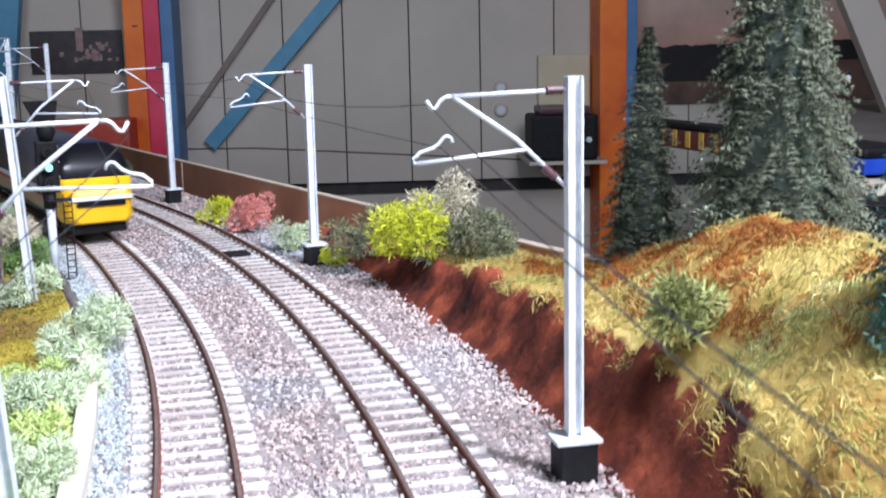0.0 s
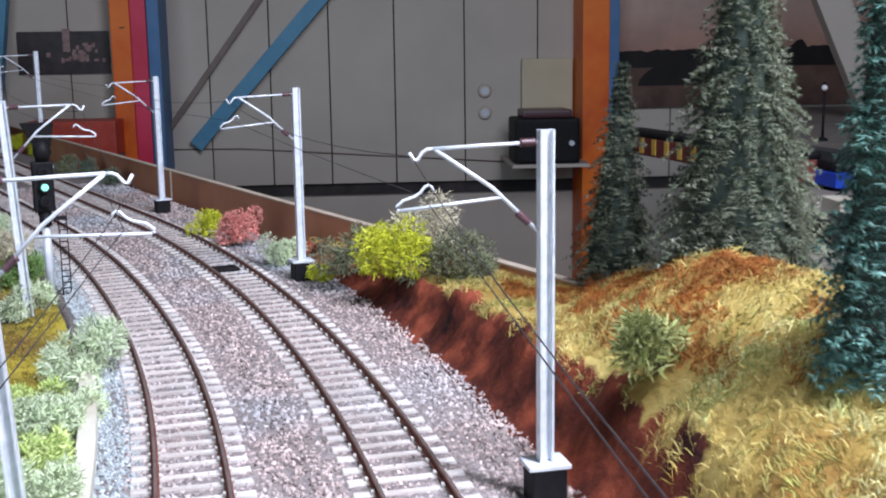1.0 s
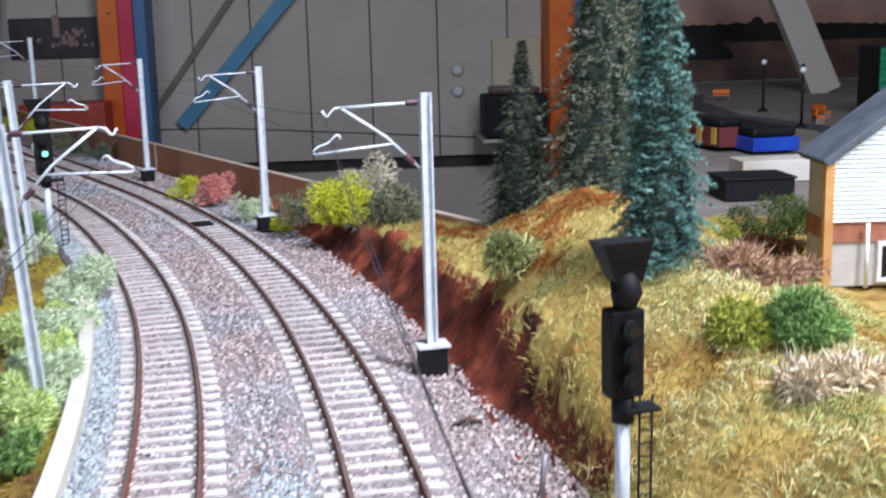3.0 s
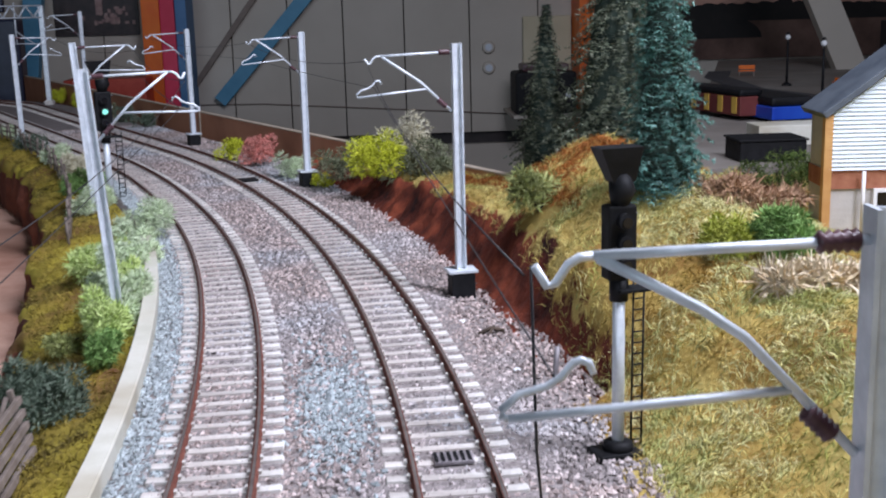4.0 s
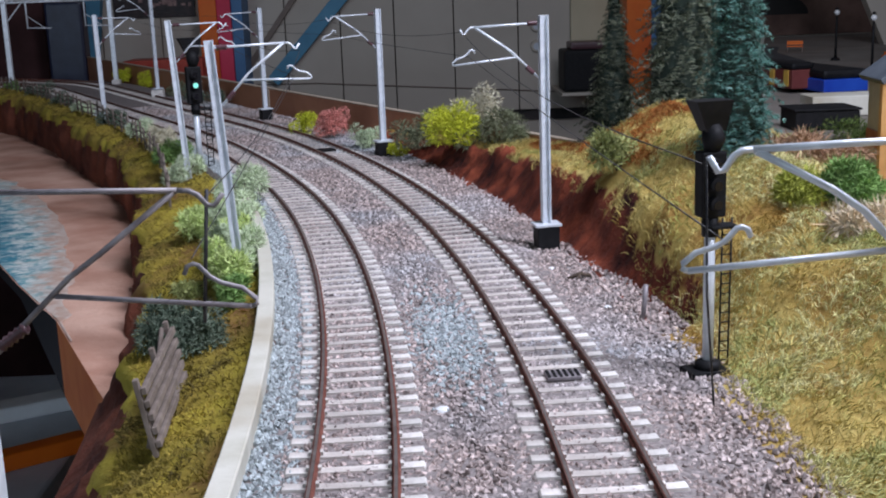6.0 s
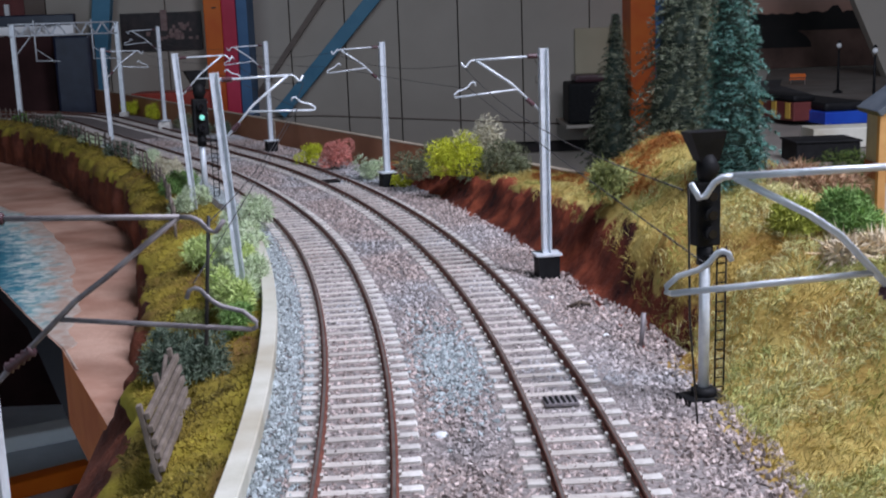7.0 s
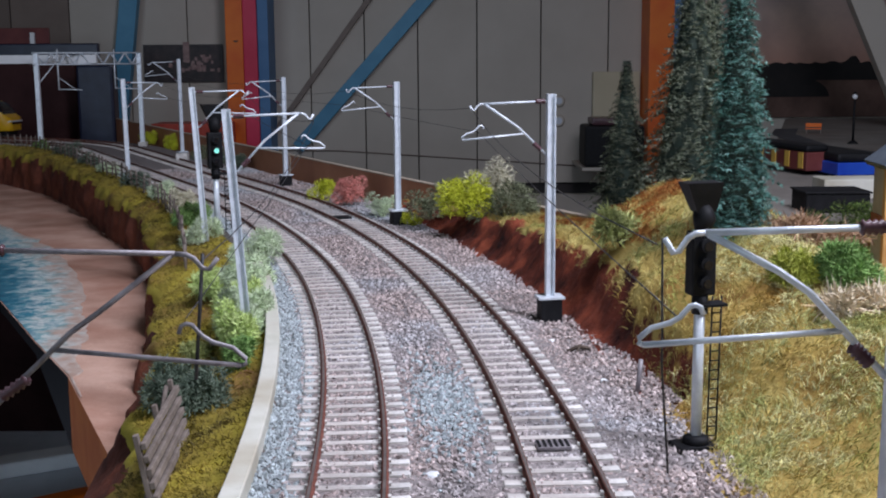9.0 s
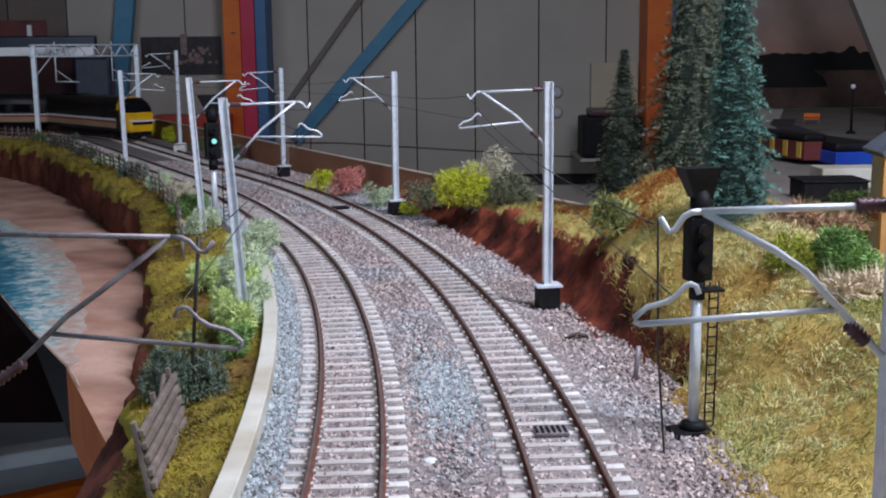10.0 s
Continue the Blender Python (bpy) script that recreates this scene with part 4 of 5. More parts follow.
def build_picture():
    t = empty("town_print", pose(-0.443, WALL_Y - 0.004, 0.096), "small dark print of a hillside town on the wall", "picture")
    m = surface("dark_print", (0.012, 0.008, 0.009), (0.05, 0.03, 0.03), 60, 0.5, bump=0)
    mm = surface("print_walls", (0.16, 0.08, 0.075), (0.36, 0.24, 0.22), 110, 0.5, bump=0)
    part("sheet", boxed(-0.068, 0.068, 0, 0.002, -0.034, 0.030), m, t)
    rr = random.Random(9)
    for i in range(26):
        x = rr.gauss(0.025, 0.02)
        z = rr.uniform(-0.018, 0.008)
        w, h = rr.uniform(0.003, 0.008), rr.uniform(0.004, 0.009)
        x = max(-0.055, min(0.06, x))
        part("printed_house", boxed(x - w / 2, x + w / 2, -0.0006 - i * 0.00002, 0, z, z + h), mm, t)
    part("printed_tower", boxed(0.0, 0.011, -0.0016, 0, 0.0, 0.034), mm, t)


build_picture()
bm = boxed(-0.470, -0.345, 1.86, 1.93, -0.05, -0.001, 0.002)
t = tagged(mesh_object("red_box", bm, M_RED), "dull red wooden box behind the track", "box")
part("plinth", boxed(-0.470, -0.345, 1.86, 1.93, FLOOR_Z, -0.0505), M_DARKWOOD, t)
# dark curtain behind the far tracks
bm = boxed(-0.535, -0.482, 1.70, 1.73, FLOOR_Z, 0.094, 0.004)
tagged(mesh_object("navy_panel", bm, M_NAVY), "dark navy panel standing behind the tracks", "panel")
m_maroon = surface("dark_maroon", (0.035, 0.015, 0.015), (0.07, 0.03, 0.03), 10, 0.8, spec=0.15)
t = empty("dark_screen", pose(-1.08, 1.79, 0), "dark maroon panelled screen behind the far tracks", "screen")
for i in range(4):
    part("screen_panel", boxed(-0.52 + 0.26 * i, -0.2615 + 0.26 * i, -0.01, 0.01, FLOOR_Z, 0.1028, 0.002), m_maroon, t)
part("navy_valance", boxed(-0.52, 0.555, -0.008, 0.004, 0.1030, 0.126, 0.002), M_NAVY, t, "dark navy top rail")
# dark radio on the shelf by the post
t = empty("desk_radio", pose(0.272, 1.88, -0.075), "dark old radio standing on a narrow shelf", "radio")
part("case", boxed(-0.046, 0.050, -0.03, 0.05, 0, 0.066, 0.005), M_BLACK, t)
part("top_ridge", boxed(-0.034, 0.040, -0.02, 0.04, 0.0662, 0.078, 0.004), M_INSUL, t)
part("knob", tubed([(0.036, -0.030, 0.030), (0.036, -0.036, 0.030)], 0.004, 12), M_STEEL, t)
bm = boxed(0.222, 0.336, 1.85, 2.0, -0.081, -0.0755, 0.001)
tagged(mesh_object("wall_shelf", bm, M_WALL), "narrow grey shelf on the wall", "shelf")
# card behind the radio
bm = boxed(0.255, 0.335, 1.985, 1.995, -0.072, 0.075, 0.002)
tagged(mesh_object("pale_card_sheet", bm, M_CREAMCARD), "pale cream card leaning on the wall", "card")
# two round sockets
for z in (0.026, -0.008):
    t = empty("wall_socket", pose(0.198, WALL_Y, z), "round grey wall socket", "socket", "round sockets")
    part("rim", tubed([(0, 0, 0), (0, -0.005, 0), (0, -0.007, 0)], [0.0105, 0.0105, 0.008], 20), M_WALL, t)
    part("cover", tubed([(0, -0.0071, 0), (0, -0.0085, 0)], 0.006, 16), M_GREYPLASTIC, t)
# cable clipped along the boarding
bm = tubed([(-0.29, WALL_Y - 0.001, -0.056), (-0.18, WALL_Y - 0.002, -0.057), (0.26, WALL_Y - 0.002, -0.088)], 0.0012, 5)
tagged(mesh_object("wall_cable", bm, M_DARKWOOD), "thin dark cable along the wall", "cable")


def build_lamp_post(x, y):
    t = empty("street_lamp", pose(x, y, -0.002), "black model street lamp with a white globe", "street lamp", "street lamps")
    part("foot", tubed([(0, 0, 0), (0, 0, 0.002), (0, 0, 0.004)], [0.006, 0.005, 0.0018], 10), M_BLACK, t)
    part("pole", tubed([(0, 0, 0.004), (0, 0, 0.050)], [0.0015, 0.0012], 8), M_BLACK, t)
    bm = bmesh.new()
    bmesh.ops.create_uvsphere(bm, u_segments=12, v_segments=8, radius=0.0030)
    g = part("globe", bm, M_WHITE, t, "white globe")
    g.location = (0, 0, 0.054)
    part("cap", tubed([(0, 0, 0.0575), (0, 0, 0.0600)], [0.003, 0.0006], 8), M_BLACK, t)


build_lamp_post(0.474, 1.34)
build_lamp_post(0.442, 1.15)

# wagons and buildings of the town scene
bm = boxed(-0.0195, 0.0195, -0.05, 0.05, 0.0025, 0.0130, 0.001)
t = tagged(mesh_object("open_wagon", bm, surface("royal_blue", (0.01, 0.05, 0.40), (0.02, 0.09, 0.52), 40, 0.4, bump=0)), "bright blue open wagon beside the pale platform", "wagon")
t.matrix_world = pose(0.338, 1.005, -0.002, 0, 0, 8)
part("load", boxed(-0.0185, 0.0185, -0.047, 0.049, 0.0132, 0.0205, 0.003), M_BLACK, t, "black load")
for x in (-0.015, 0.015):
    for y in (-0.035, 0.035):
        part("wheel", tubed([(x - 0.001, y, 0.0055), (x + 0.001, y, 0.0055)], 0.0055, 12), M_BLACK, t)
bm = boxed(0.268, 0.318, 0.81, 0.838, -0.0015, 0.0125, 0.0008)
tagged(mesh_object("platform_slab", bm, M_STRIP), "pale grey platform slab", "platform")
bm = boxed(0.2335, 0.275, 0.74, 0.772, -0.0018, 0.0105, 0.0008)
t = tagged(mesh_object("black_box", bm, M_BLACK), "plain black box on the town board", "box")
part("lid", boxed(0.2325, 0.276, 0.739, 0.773, 0.0107, 0.0120, 0.0004), M_BLACK, t)
mstripe = surface("ochre_paint", (0.50, 0.30, 0.05), (0.62, 0.40, 0.08), 40, 0.5, bump=0)
t = empty("striped_coach", pose(0.283, 1.105, -0.002, 0, 0, 15), "dark red coach with ochre stripes in the town scene", "coach")
part("body", boxed(-0.010, 0.010, -0.13, 0.13, 0.004, 0.020, 0.001), M_DARKRED, t)
part("roof", boxed(-0.011, 0.011, -0.131, 0.131, 0.0202, 0.026, 0.003), M_BLACK, t)
for i in range(12):
    part("stripe", boxed(-0.0106, 0.0106, -0.125 + i * 0.0215, -0.118 + i * 0.0215, 0.006, 0.0195), mstripe, t)
mgreen = surface("green_sheeting", (0.0, 0.16, 0.07), (0.01, 0.24, 0.11), 40, 0.45, bump=0)
t = empty("green_kiosk", pose(0.585, 1.20, -0.002), "dark kiosk with a green ribbed front", "kiosk")
part("body", boxed(-0.045, 0.07, 0.0, 0.05, 0, 0.072, 0.001), M_BLACK, t)
for i in range(6):
    part("slat", boxed(-0.046, 0.071, -0.0025, -0.0003, 0.030 + i * 0.0068, 0.0362 + i * 0.0068, 0.0005), mgreen, t)
for x, y in ((0.475, 1.19), (0.50, 1.24), (0.485, 1.52)):
    t = empty("wooden_bench", pose(x, y, -0.002, 0, 0, rb.uniform(0, 180)), "small brown wooden bench on the square", "bench", "small benches")
    part("seat", boxed(-0.010, 0.010, -0.004, 0.004, 0.006, 0.0075), M_ORANGE, t)
    part("backrest", boxed(-0.010, 0.010, 0.0035, 0.005, 0.009, 0.014), M_ORANGE, t)
    for lx in (-0.009, 0.009):
        part("leg", boxed(lx - 0.0006, lx + 0.0006, -0.0035, 0.0048, 0, 0.0059), M_DARKWOOD, t)
bm = bmesh.new()
pts = [(0.38, 0.95), (0.44, 1.02), (0.46, 1.12), (0.42, 1.30), (0.44, 1.5), (0.48, 1.62)]
v, f = [], []
for i, (x, y) in enumerate(pts):
    v += [(x - 0.016, y, -0.0012), (x + 0.016, y, -0.0012)]
    if i:
        f.append((2 * i - 2, 2 * i - 1, 2 * i + 1, 2 * i))
bm.free()
tagged(raw("town_road", v, f, surface("road_grey", (0.05, 0.05, 0.055), (0.09, 0.09, 0.095), 60, 0.8)), "dark grey road painted on the town board", "road", kind="structure")


# ---- clapboard cottage ----
def build_cottage():
    t = empty("cottage", pose(0.2050, 0.528, -0.002, 0, 0, -4), "white clapboard model cottage with a grey roof", "cottage")
    m_clap = surface("clapboard_white", (0.62, 0.70, 0.76), (0.72, 0.79, 0.84), 60, 0.5, bump=0.05)
    m_brick = surface("cottage_brick", (0.26, 0.09, 0.05), (0.40, 0.17, 0.10), 160, 0.85, bump=0.4)
    m_roof = surface("roof_slate", (0.05, 0.062, 0.08), (0.10, 0.118, 0.14), 60, 0.6, bump=0.15, fine=200)
    m_stucco = surface("cottage_render", (0.42, 0.40, 0.38), (0.52, 0.50, 0.47), 90, 0.8)
    W, D = 0.074, 0.026
    wall = part("wall", boxed(0.0, W, 0, D, 0, 0.050), m_stucco, t)
    part("brick_band", boxed(-0.0006, W, -0.0008, D, 0.018, 0.026), m_brick, wall, "red brick band")
    bm = bmesh.new()
    g = [bm.verts.new(p) for p in ((0, -0.0001, 0.050), (W, -0.0001, 0.050), (W / 2, -0.0001, 0.077), (0, D, 0.050), (W, D, 0.050), (W / 2, D, 0.077))]
    for q in ((0, 1, 2), (5, 4, 3), (0, 2, 5, 3), (2, 1, 4, 5), (1, 0, 3, 4)):
        bm.faces.new([g[i] for i in q])
    part("gable", bm, m_clap, t)
    n = 28
    for i in range(n):
        z = 0.0262 + i * 0.0018
        inset = 0.0 if z < 0.050 else (z - 0.050) / 0.027 * W / 2
        if W - 2 * inset < 0.004:
            break
        bm = bmesh.new()
        v = [bm.verts.new(p) for p in ((inset, -0.0018, z), (W - inset, -0.0018, z), (W - inset, -0.0010, z + 0.0018), (inset, -0.0010, z + 0.0018), (inset, 0.0004, z), (W - inset, 0.0004, z), (W - inset, 0.0004, z + 0.0018), (inset, 0.0004, z + 0.0018))]
        for q in ((0, 1, 2, 3), (0, 4, 5, 1), (0, 3, 7, 4), (1, 5, 6, 2)):
            bm.faces.new([v[k] for k in q])
        part("clapboard", bm, m_clap, wall)
    part("corner_post", boxed(-0.0030, 0.0006, -0.0030, 0.0010, 0, 0.050, 0.0003), surface("tan_wood", (0.48, 0.24, 0.08), (0.62, 0.36, 0.14), 60, 0.6, bump=0.1), t, "tan wooden corner post")
    for side in (-1, 1):
        r = part("roof_slope", boxed(-0.001, 0.0465, -0.004, D + 0.003, 0, 0.0030, 0.0005), m_roof, t, "thick grey roof slab")
        ang = math.atan2(0.027, W / 2)
        if side < 0:
            r.matrix_basis = pose(-0.002, 0, 0.0491, 0, -math.degrees(ang), 0)
        else:
            r.matrix_basis = pose(W + 0.002, 0, 0.0491, 0, math.degrees(ang), 0) @ pose(-0.0455, 0, 0)
    win = part("window", boxed(0.020, 0.034, -0.0018, 0.0005, 0.003, 0.017), M_GLASS, t)
    part("frame", box(box(box(boxed(0.019, 0.0205, -0.0026, 0.0, 0.002, 0.018), 0.0335, 0.035, -0.0026, 0.0, 0.002, 0.018), 0.0205, 0.0335, -0.0026, 0.0, 0.0165, 0.018), 0.0205, 0.0335, -0.0026, 0.0, 0.002, 0.0035), M_WHITE, win, "white window frame")
    upper = part("upper_window", boxed(0.028, 0.042, -0.0030, 0.0005, 0.032, 0.045), M_GLASS, t)
    part("frame", box(boxed(0.027, 0.0285, -0.0036, 0.0, 0.031, 0.046), 0.0415, 0.043, -0.0036, 0.0, 0.031, 0.046), M_WHITE, upper)
    part("down_pipe", tubed([(0.014, -0.004, 0.0), (0.014, -0.004, 0.026)], 0.0008, 6), M_WHITE, t)


build_cottage()


# ---- trains ----
def car_section(w, h, z0):
    """Half profile of a coach body, from the sill over the roof."""
    pts = [(w * 0.46, z0), (w * 0.5, z0 + 0.003), (w * 0.5, z0 + h * 0.62)]
    for i in range(1, 7):
        a = i / 6 * math.pi / 2
        pts.append((w * 0.5 * math.cos(a) ** 0.7 if i < 6 else 0.0, z0 + h * 0.62 + h * 0.38 * math.sin(a)))
    return pts


def loft(sections, mat_of):
    bm = bmesh.new()
    rings = []
    for y, half in sections:
        full = [(x, z) for x, z in half] + [(-x, z) for x, z in half[-2::-1]]
        rings.append([bm.verts.new((x, y, z)) for x, z in full])
    for i, (r0, r1) in enumerate(zip(rings, rings[1:])):
        for k in range(len(r0) - 1):
            f = bm.faces.new((r0[k], r0[k + 1], r1[k + 1], r1[k]))
            f.smooth = True
            zc = sum(v.co.z for v in f.verts) / 4
            f.material_index = mat_of(i, k, zc)
        f = bm.faces.new((r0[-1], r0[0], r1[0], r1[-1]))
    bm.faces.new(rings[0])
    bm.faces.new(rings[-1][::-1])
    bmesh.ops.recalc_face_normals(bm, faces=bm.faces)
    return bm


def bogie(parent, y):
    b = part("bogie", boxed(-0.011, 0.011, y - 0.020, y + 0.020, 0.004, 0.010, 0.001), M_BLACK, parent, "black bogie frame")
    for dy in (-0.013, 0.013):
        part("wheelset", tube(tubed([(-0.0095, y + dy, 0.0062), (-0.0070, y + dy, 0.0062)], 0.0062, 14), [(0.0070, y + dy, 0.0062), (0.0095, y + dy, 0.0062)], 0.0062, 14), M_DARKSTEEL, b)


def build_power_car(label, upper, brow):
    """Nose towards -y, at the origin's y = -0.118."""
    t = empty("power_car", pose(0, 0, 0), label, "locomotive")
    W, H, Z = 0.036, 0.040, 0.009
    full = car_section(W, H, Z)

    def shaped(kw, top, low):
        return [(x * kw, max(Z + low, min(z, Z + top))) for x, z in full]

    secs = [(-0.118, shaped(0.66, 0.014, 0.001)), (-0.1165, shaped(0.80, 0.0175, 0.0)), (-0.113, shaped(0.90, 0.0195, 0.0)), (-0.1095, shaped(0.945, 0.022, 0.0)), (-0.1065, shaped(0.955, 0.0275, 0.0)), (-0.1025, shaped(0.965, 0.034, 0.0)), (-0.098, shaped(0.98, 0.0385, 0.0)), (-0.090, full), (-0.050, full), (0.117, full)]
    # colours: nose yellow below, dark screen band, yellow brow, dark body
    def paint(i, k, z):
        if i < 3:
            return 0
        if i < 6:
            return 2 if z > Z + 0.017 else 0
        if i == 6:
            return (0 if brow else 1) if z > Z + 0.016 else 1
        return 3 if Z + 0.004 < z < Z + 0.012 and i < 8 else 1
    body = part("body", loft(secs, paint), M_YELLOW, t, "yellow nosed charcoal body")
    for m in (upper, M_GLASS, M_BUFF):
        body.data.materials.append(m)
    for side in (-1, 1):
        x0, x1 = (0.0181, 0.0184) if side > 0 else (-0.0184, -0.0181)
        part("waist_stripe", boxed(x0, x1, -0.088, 0.116, Z + 0.0125, Z + 0.0150), M_WHITE, body, "white waist stripe")
        part("red_stripe", boxed(x0, x1, -0.088, 0.116, Z + 0.0104, Z + 0.0122), M_RED, body, "red waist stripe")
        part("buff_panel", boxed(x0, x1, -0.088, 0.116, Z + 0.004, Z + 0.0101), M_BUFF, body, "buff lower panel")
        part("cab_window", boxed(x0, x1, -0.094 + 0.004, -0.078, Z + 0.019, Z + 0.026), M_GLASS, body)
    part("nose_stripe", boxed(-0.0155, 0.0155, -0.1188, -0.1145, Z + 0.0118, Z + 0.0137), M_WHITE, body, "white nose stripe")
    part("lamp_cluster", boxed(-0.0120, 0.0120, -0.1190, -0.1145, Z + 0.0088, Z + 0.0116), M_GLASS, body, "dark headlight panel")
    part("valance", boxed(-0.0135, 0.0135, -0.113, -0.104, 0.0035, Z, 0.001), M_BLACK, t)
    part("underframe", boxed(-0.014, 0.014, -0.045, 0.045, 0.004, Z, 0.001), M_BLACK, t)
    part("roof_grille", boxed(-0.008, 0.008, 0.04, 0.09, Z + H - 0.0010, Z + H + 0.0006), M_BLACK, t)
    bogie(t, -0.078)
    bogie(t, 0.078)
    return t


def build_coach(label):
    t = empty("passenger_coach", pose(0, 0, 0), label, "railway coach")
    W, H, Z, L = 0.036, 0.040, 0.009, 0.150
    full = car_section(W, H, Z)
    body = part("body", loft([(-L, full), (0, full), (L, full)], lambda i, k, z: 0), M_BLACKCAR, t)
    for side in (-1, 1):
        x0, x1 = (0.0181, 0.0184) if side > 0 else (-0.0184, -0.0181)
        part("waist_stripe", boxed(x0, x1, -L + 0.001, L - 0.001, Z + 0.0125, Z + 0.0140), M_WHITE, body, "white waist stripe")
        part("red_stripe", boxed(x0, x1, -L + 0.001, L - 0.001, Z + 0.0104, Z + 0.0120), M_RED, body, "red waist stripe")
        part("buff_panel", boxed(x0, x1, -L + 0.001, L - 0.001, Z + 0.0035, Z + 0.0101), M_BUFF, body, "buff lower panel")
        for i in range(8):
            y = -L + 0.022 + i * 0.0345
            part("window", boxed(x0, x1, y, y + 0.026, Z + 0.0165, Z + 0.0260), M_GLASS, body)
    part("underframe", boxed(-0.013, 0.013, -0.07, 0.07, 0.004, Z, 0.001), M_BLACK, t)
    bogie(t, -L + 0.035)
    bogie(t, L - 0.035)
    return t


away_car = build_power_car("navy and yellow high speed power car ending its train", M_NAVY, False)
away_coach = build_coach("charcoal and buff passenger coach of the departing train")
near_car = build_power_car("yellow nosed charcoal high speed power car leading its train", M_BLACKCAR, True)
near_coaches = [build_coach("charcoal and buff passenger coach of the arriving train") for _ in range(2)]

t = empty("red_roof_screen", pose(-0.66, 1.80, 0.0), "dull red strip with white posts above the dark screen", "screen")
part("strip", boxed(-0.20, 0.056, 0, 0.004, 0.1262, 0.150, 0.001), M_DARKRED, t)
for x in (-0.095, -0.031, 0.028):
    part("white_post", boxed(x, x + 0.007, -0.006, -0.0005, 0.1262, 0.143, 0.0006), M_WHITE, t)

bm = tube(tubed([(0, 0, 0), (0.004, 0.002, 0.0012), (0.008, 0.001, 0.0006)], 0.0007, 5), [(0.003, -0.001, 0), (0.005, 0.003, 0.0014)], 0.0005, 5)
ob = tagged(mesh_object("dark_twig", bm, M_BARK), "dark broken twig lying on the ballast", "twig")
ob.location = (0.0425, 0.392, -0.0026)


# ---- plants ----
def fibre_cloud(name, rng, centre, size, count, length, width, mat, parent=None, curl=0.6, label=""):
    """Short tangled fibres over a lumpy mass, as lichen and foam bushes have."""
    verts, faces = [], []
    cx, cy, cz = centre
    lumps = [(Vector((rng.uniform(-0.62, 0.62), rng.uniform(-0.62, 0.62), rng.uniform(0.10, 0.70))), rng.uniform(0.24, 0.46)) for _ in range(11)]
    for i in range(count):
        c, r = lumps[i % 11]
        d = Vector((rng.gauss(0, 1), rng.gauss(0, 1), rng.gauss(0.25, 0.9))).normalized()
        p = c + d * r * rng.uniform(0.35, 1.0) ** 0.5
        p = Vector((cx + p.x * size[0], cy + p.y * size[1], cz + max(0.0, p.z) * size[2]))
        d = (d + Vector((rng.gauss(0, 0.8), rng.gauss(0, 0.8), rng.gauss(0, 0.8)))).normalized()
        L = length * rng.uniform(0.5, 1.4)
        side = d.orthogonal().normalized()
        side.rotate(Matrix.Rotation(rng.uniform(0, 6.28), 3, d))
        w = width * rng.uniform(0.6, 1.3)
        n = len(verts)
        q = p + d * L * 0.5
        e = q + (d + Vector((rng.uniform(-1, 1), rng.uniform(-1, 1), rng.uniform(-1, 1))) * curl).normalized() * L * 0.5
        verts += [p - side * w, p + side * w, q + side * w * 0.9, q - side * w * 0.9, e]
        faces += [(n, n + 1, n + 2, n + 3), (n + 3, n + 2, n + 4)]
    return raw(name, verts, faces, mat, parent, label)


def build_bush(rng, x, y, z, size, mat, label, count=900, length=0.006, width=0.00035, curl=1.0):
    t = empty("bush", pose(x, y, z), label, "bush", "scenic bushes")
    stems = bmesh.new()
    for _ in range(6):
        tip = Vector((rng.uniform(-0.5, 0.5) * size[0], rng.uniform(-0.5, 0.5) * size[1], rng.uniform(0.3, 0.7) * size[2]))
        tube(stems, [(0, 0, -0.002), tip * 0.5 + Vector((0, 0, 0.001)), tip], [0.0006, 0.0004, 0.0002], 5)
    part("stem", stems, M_BARK, t)
    fibre_cloud("foliage", rng, (0, 0, 0), size, int(count * 3.2), length * 0.48, width * 0.62, mat, t, curl=curl)
    return t


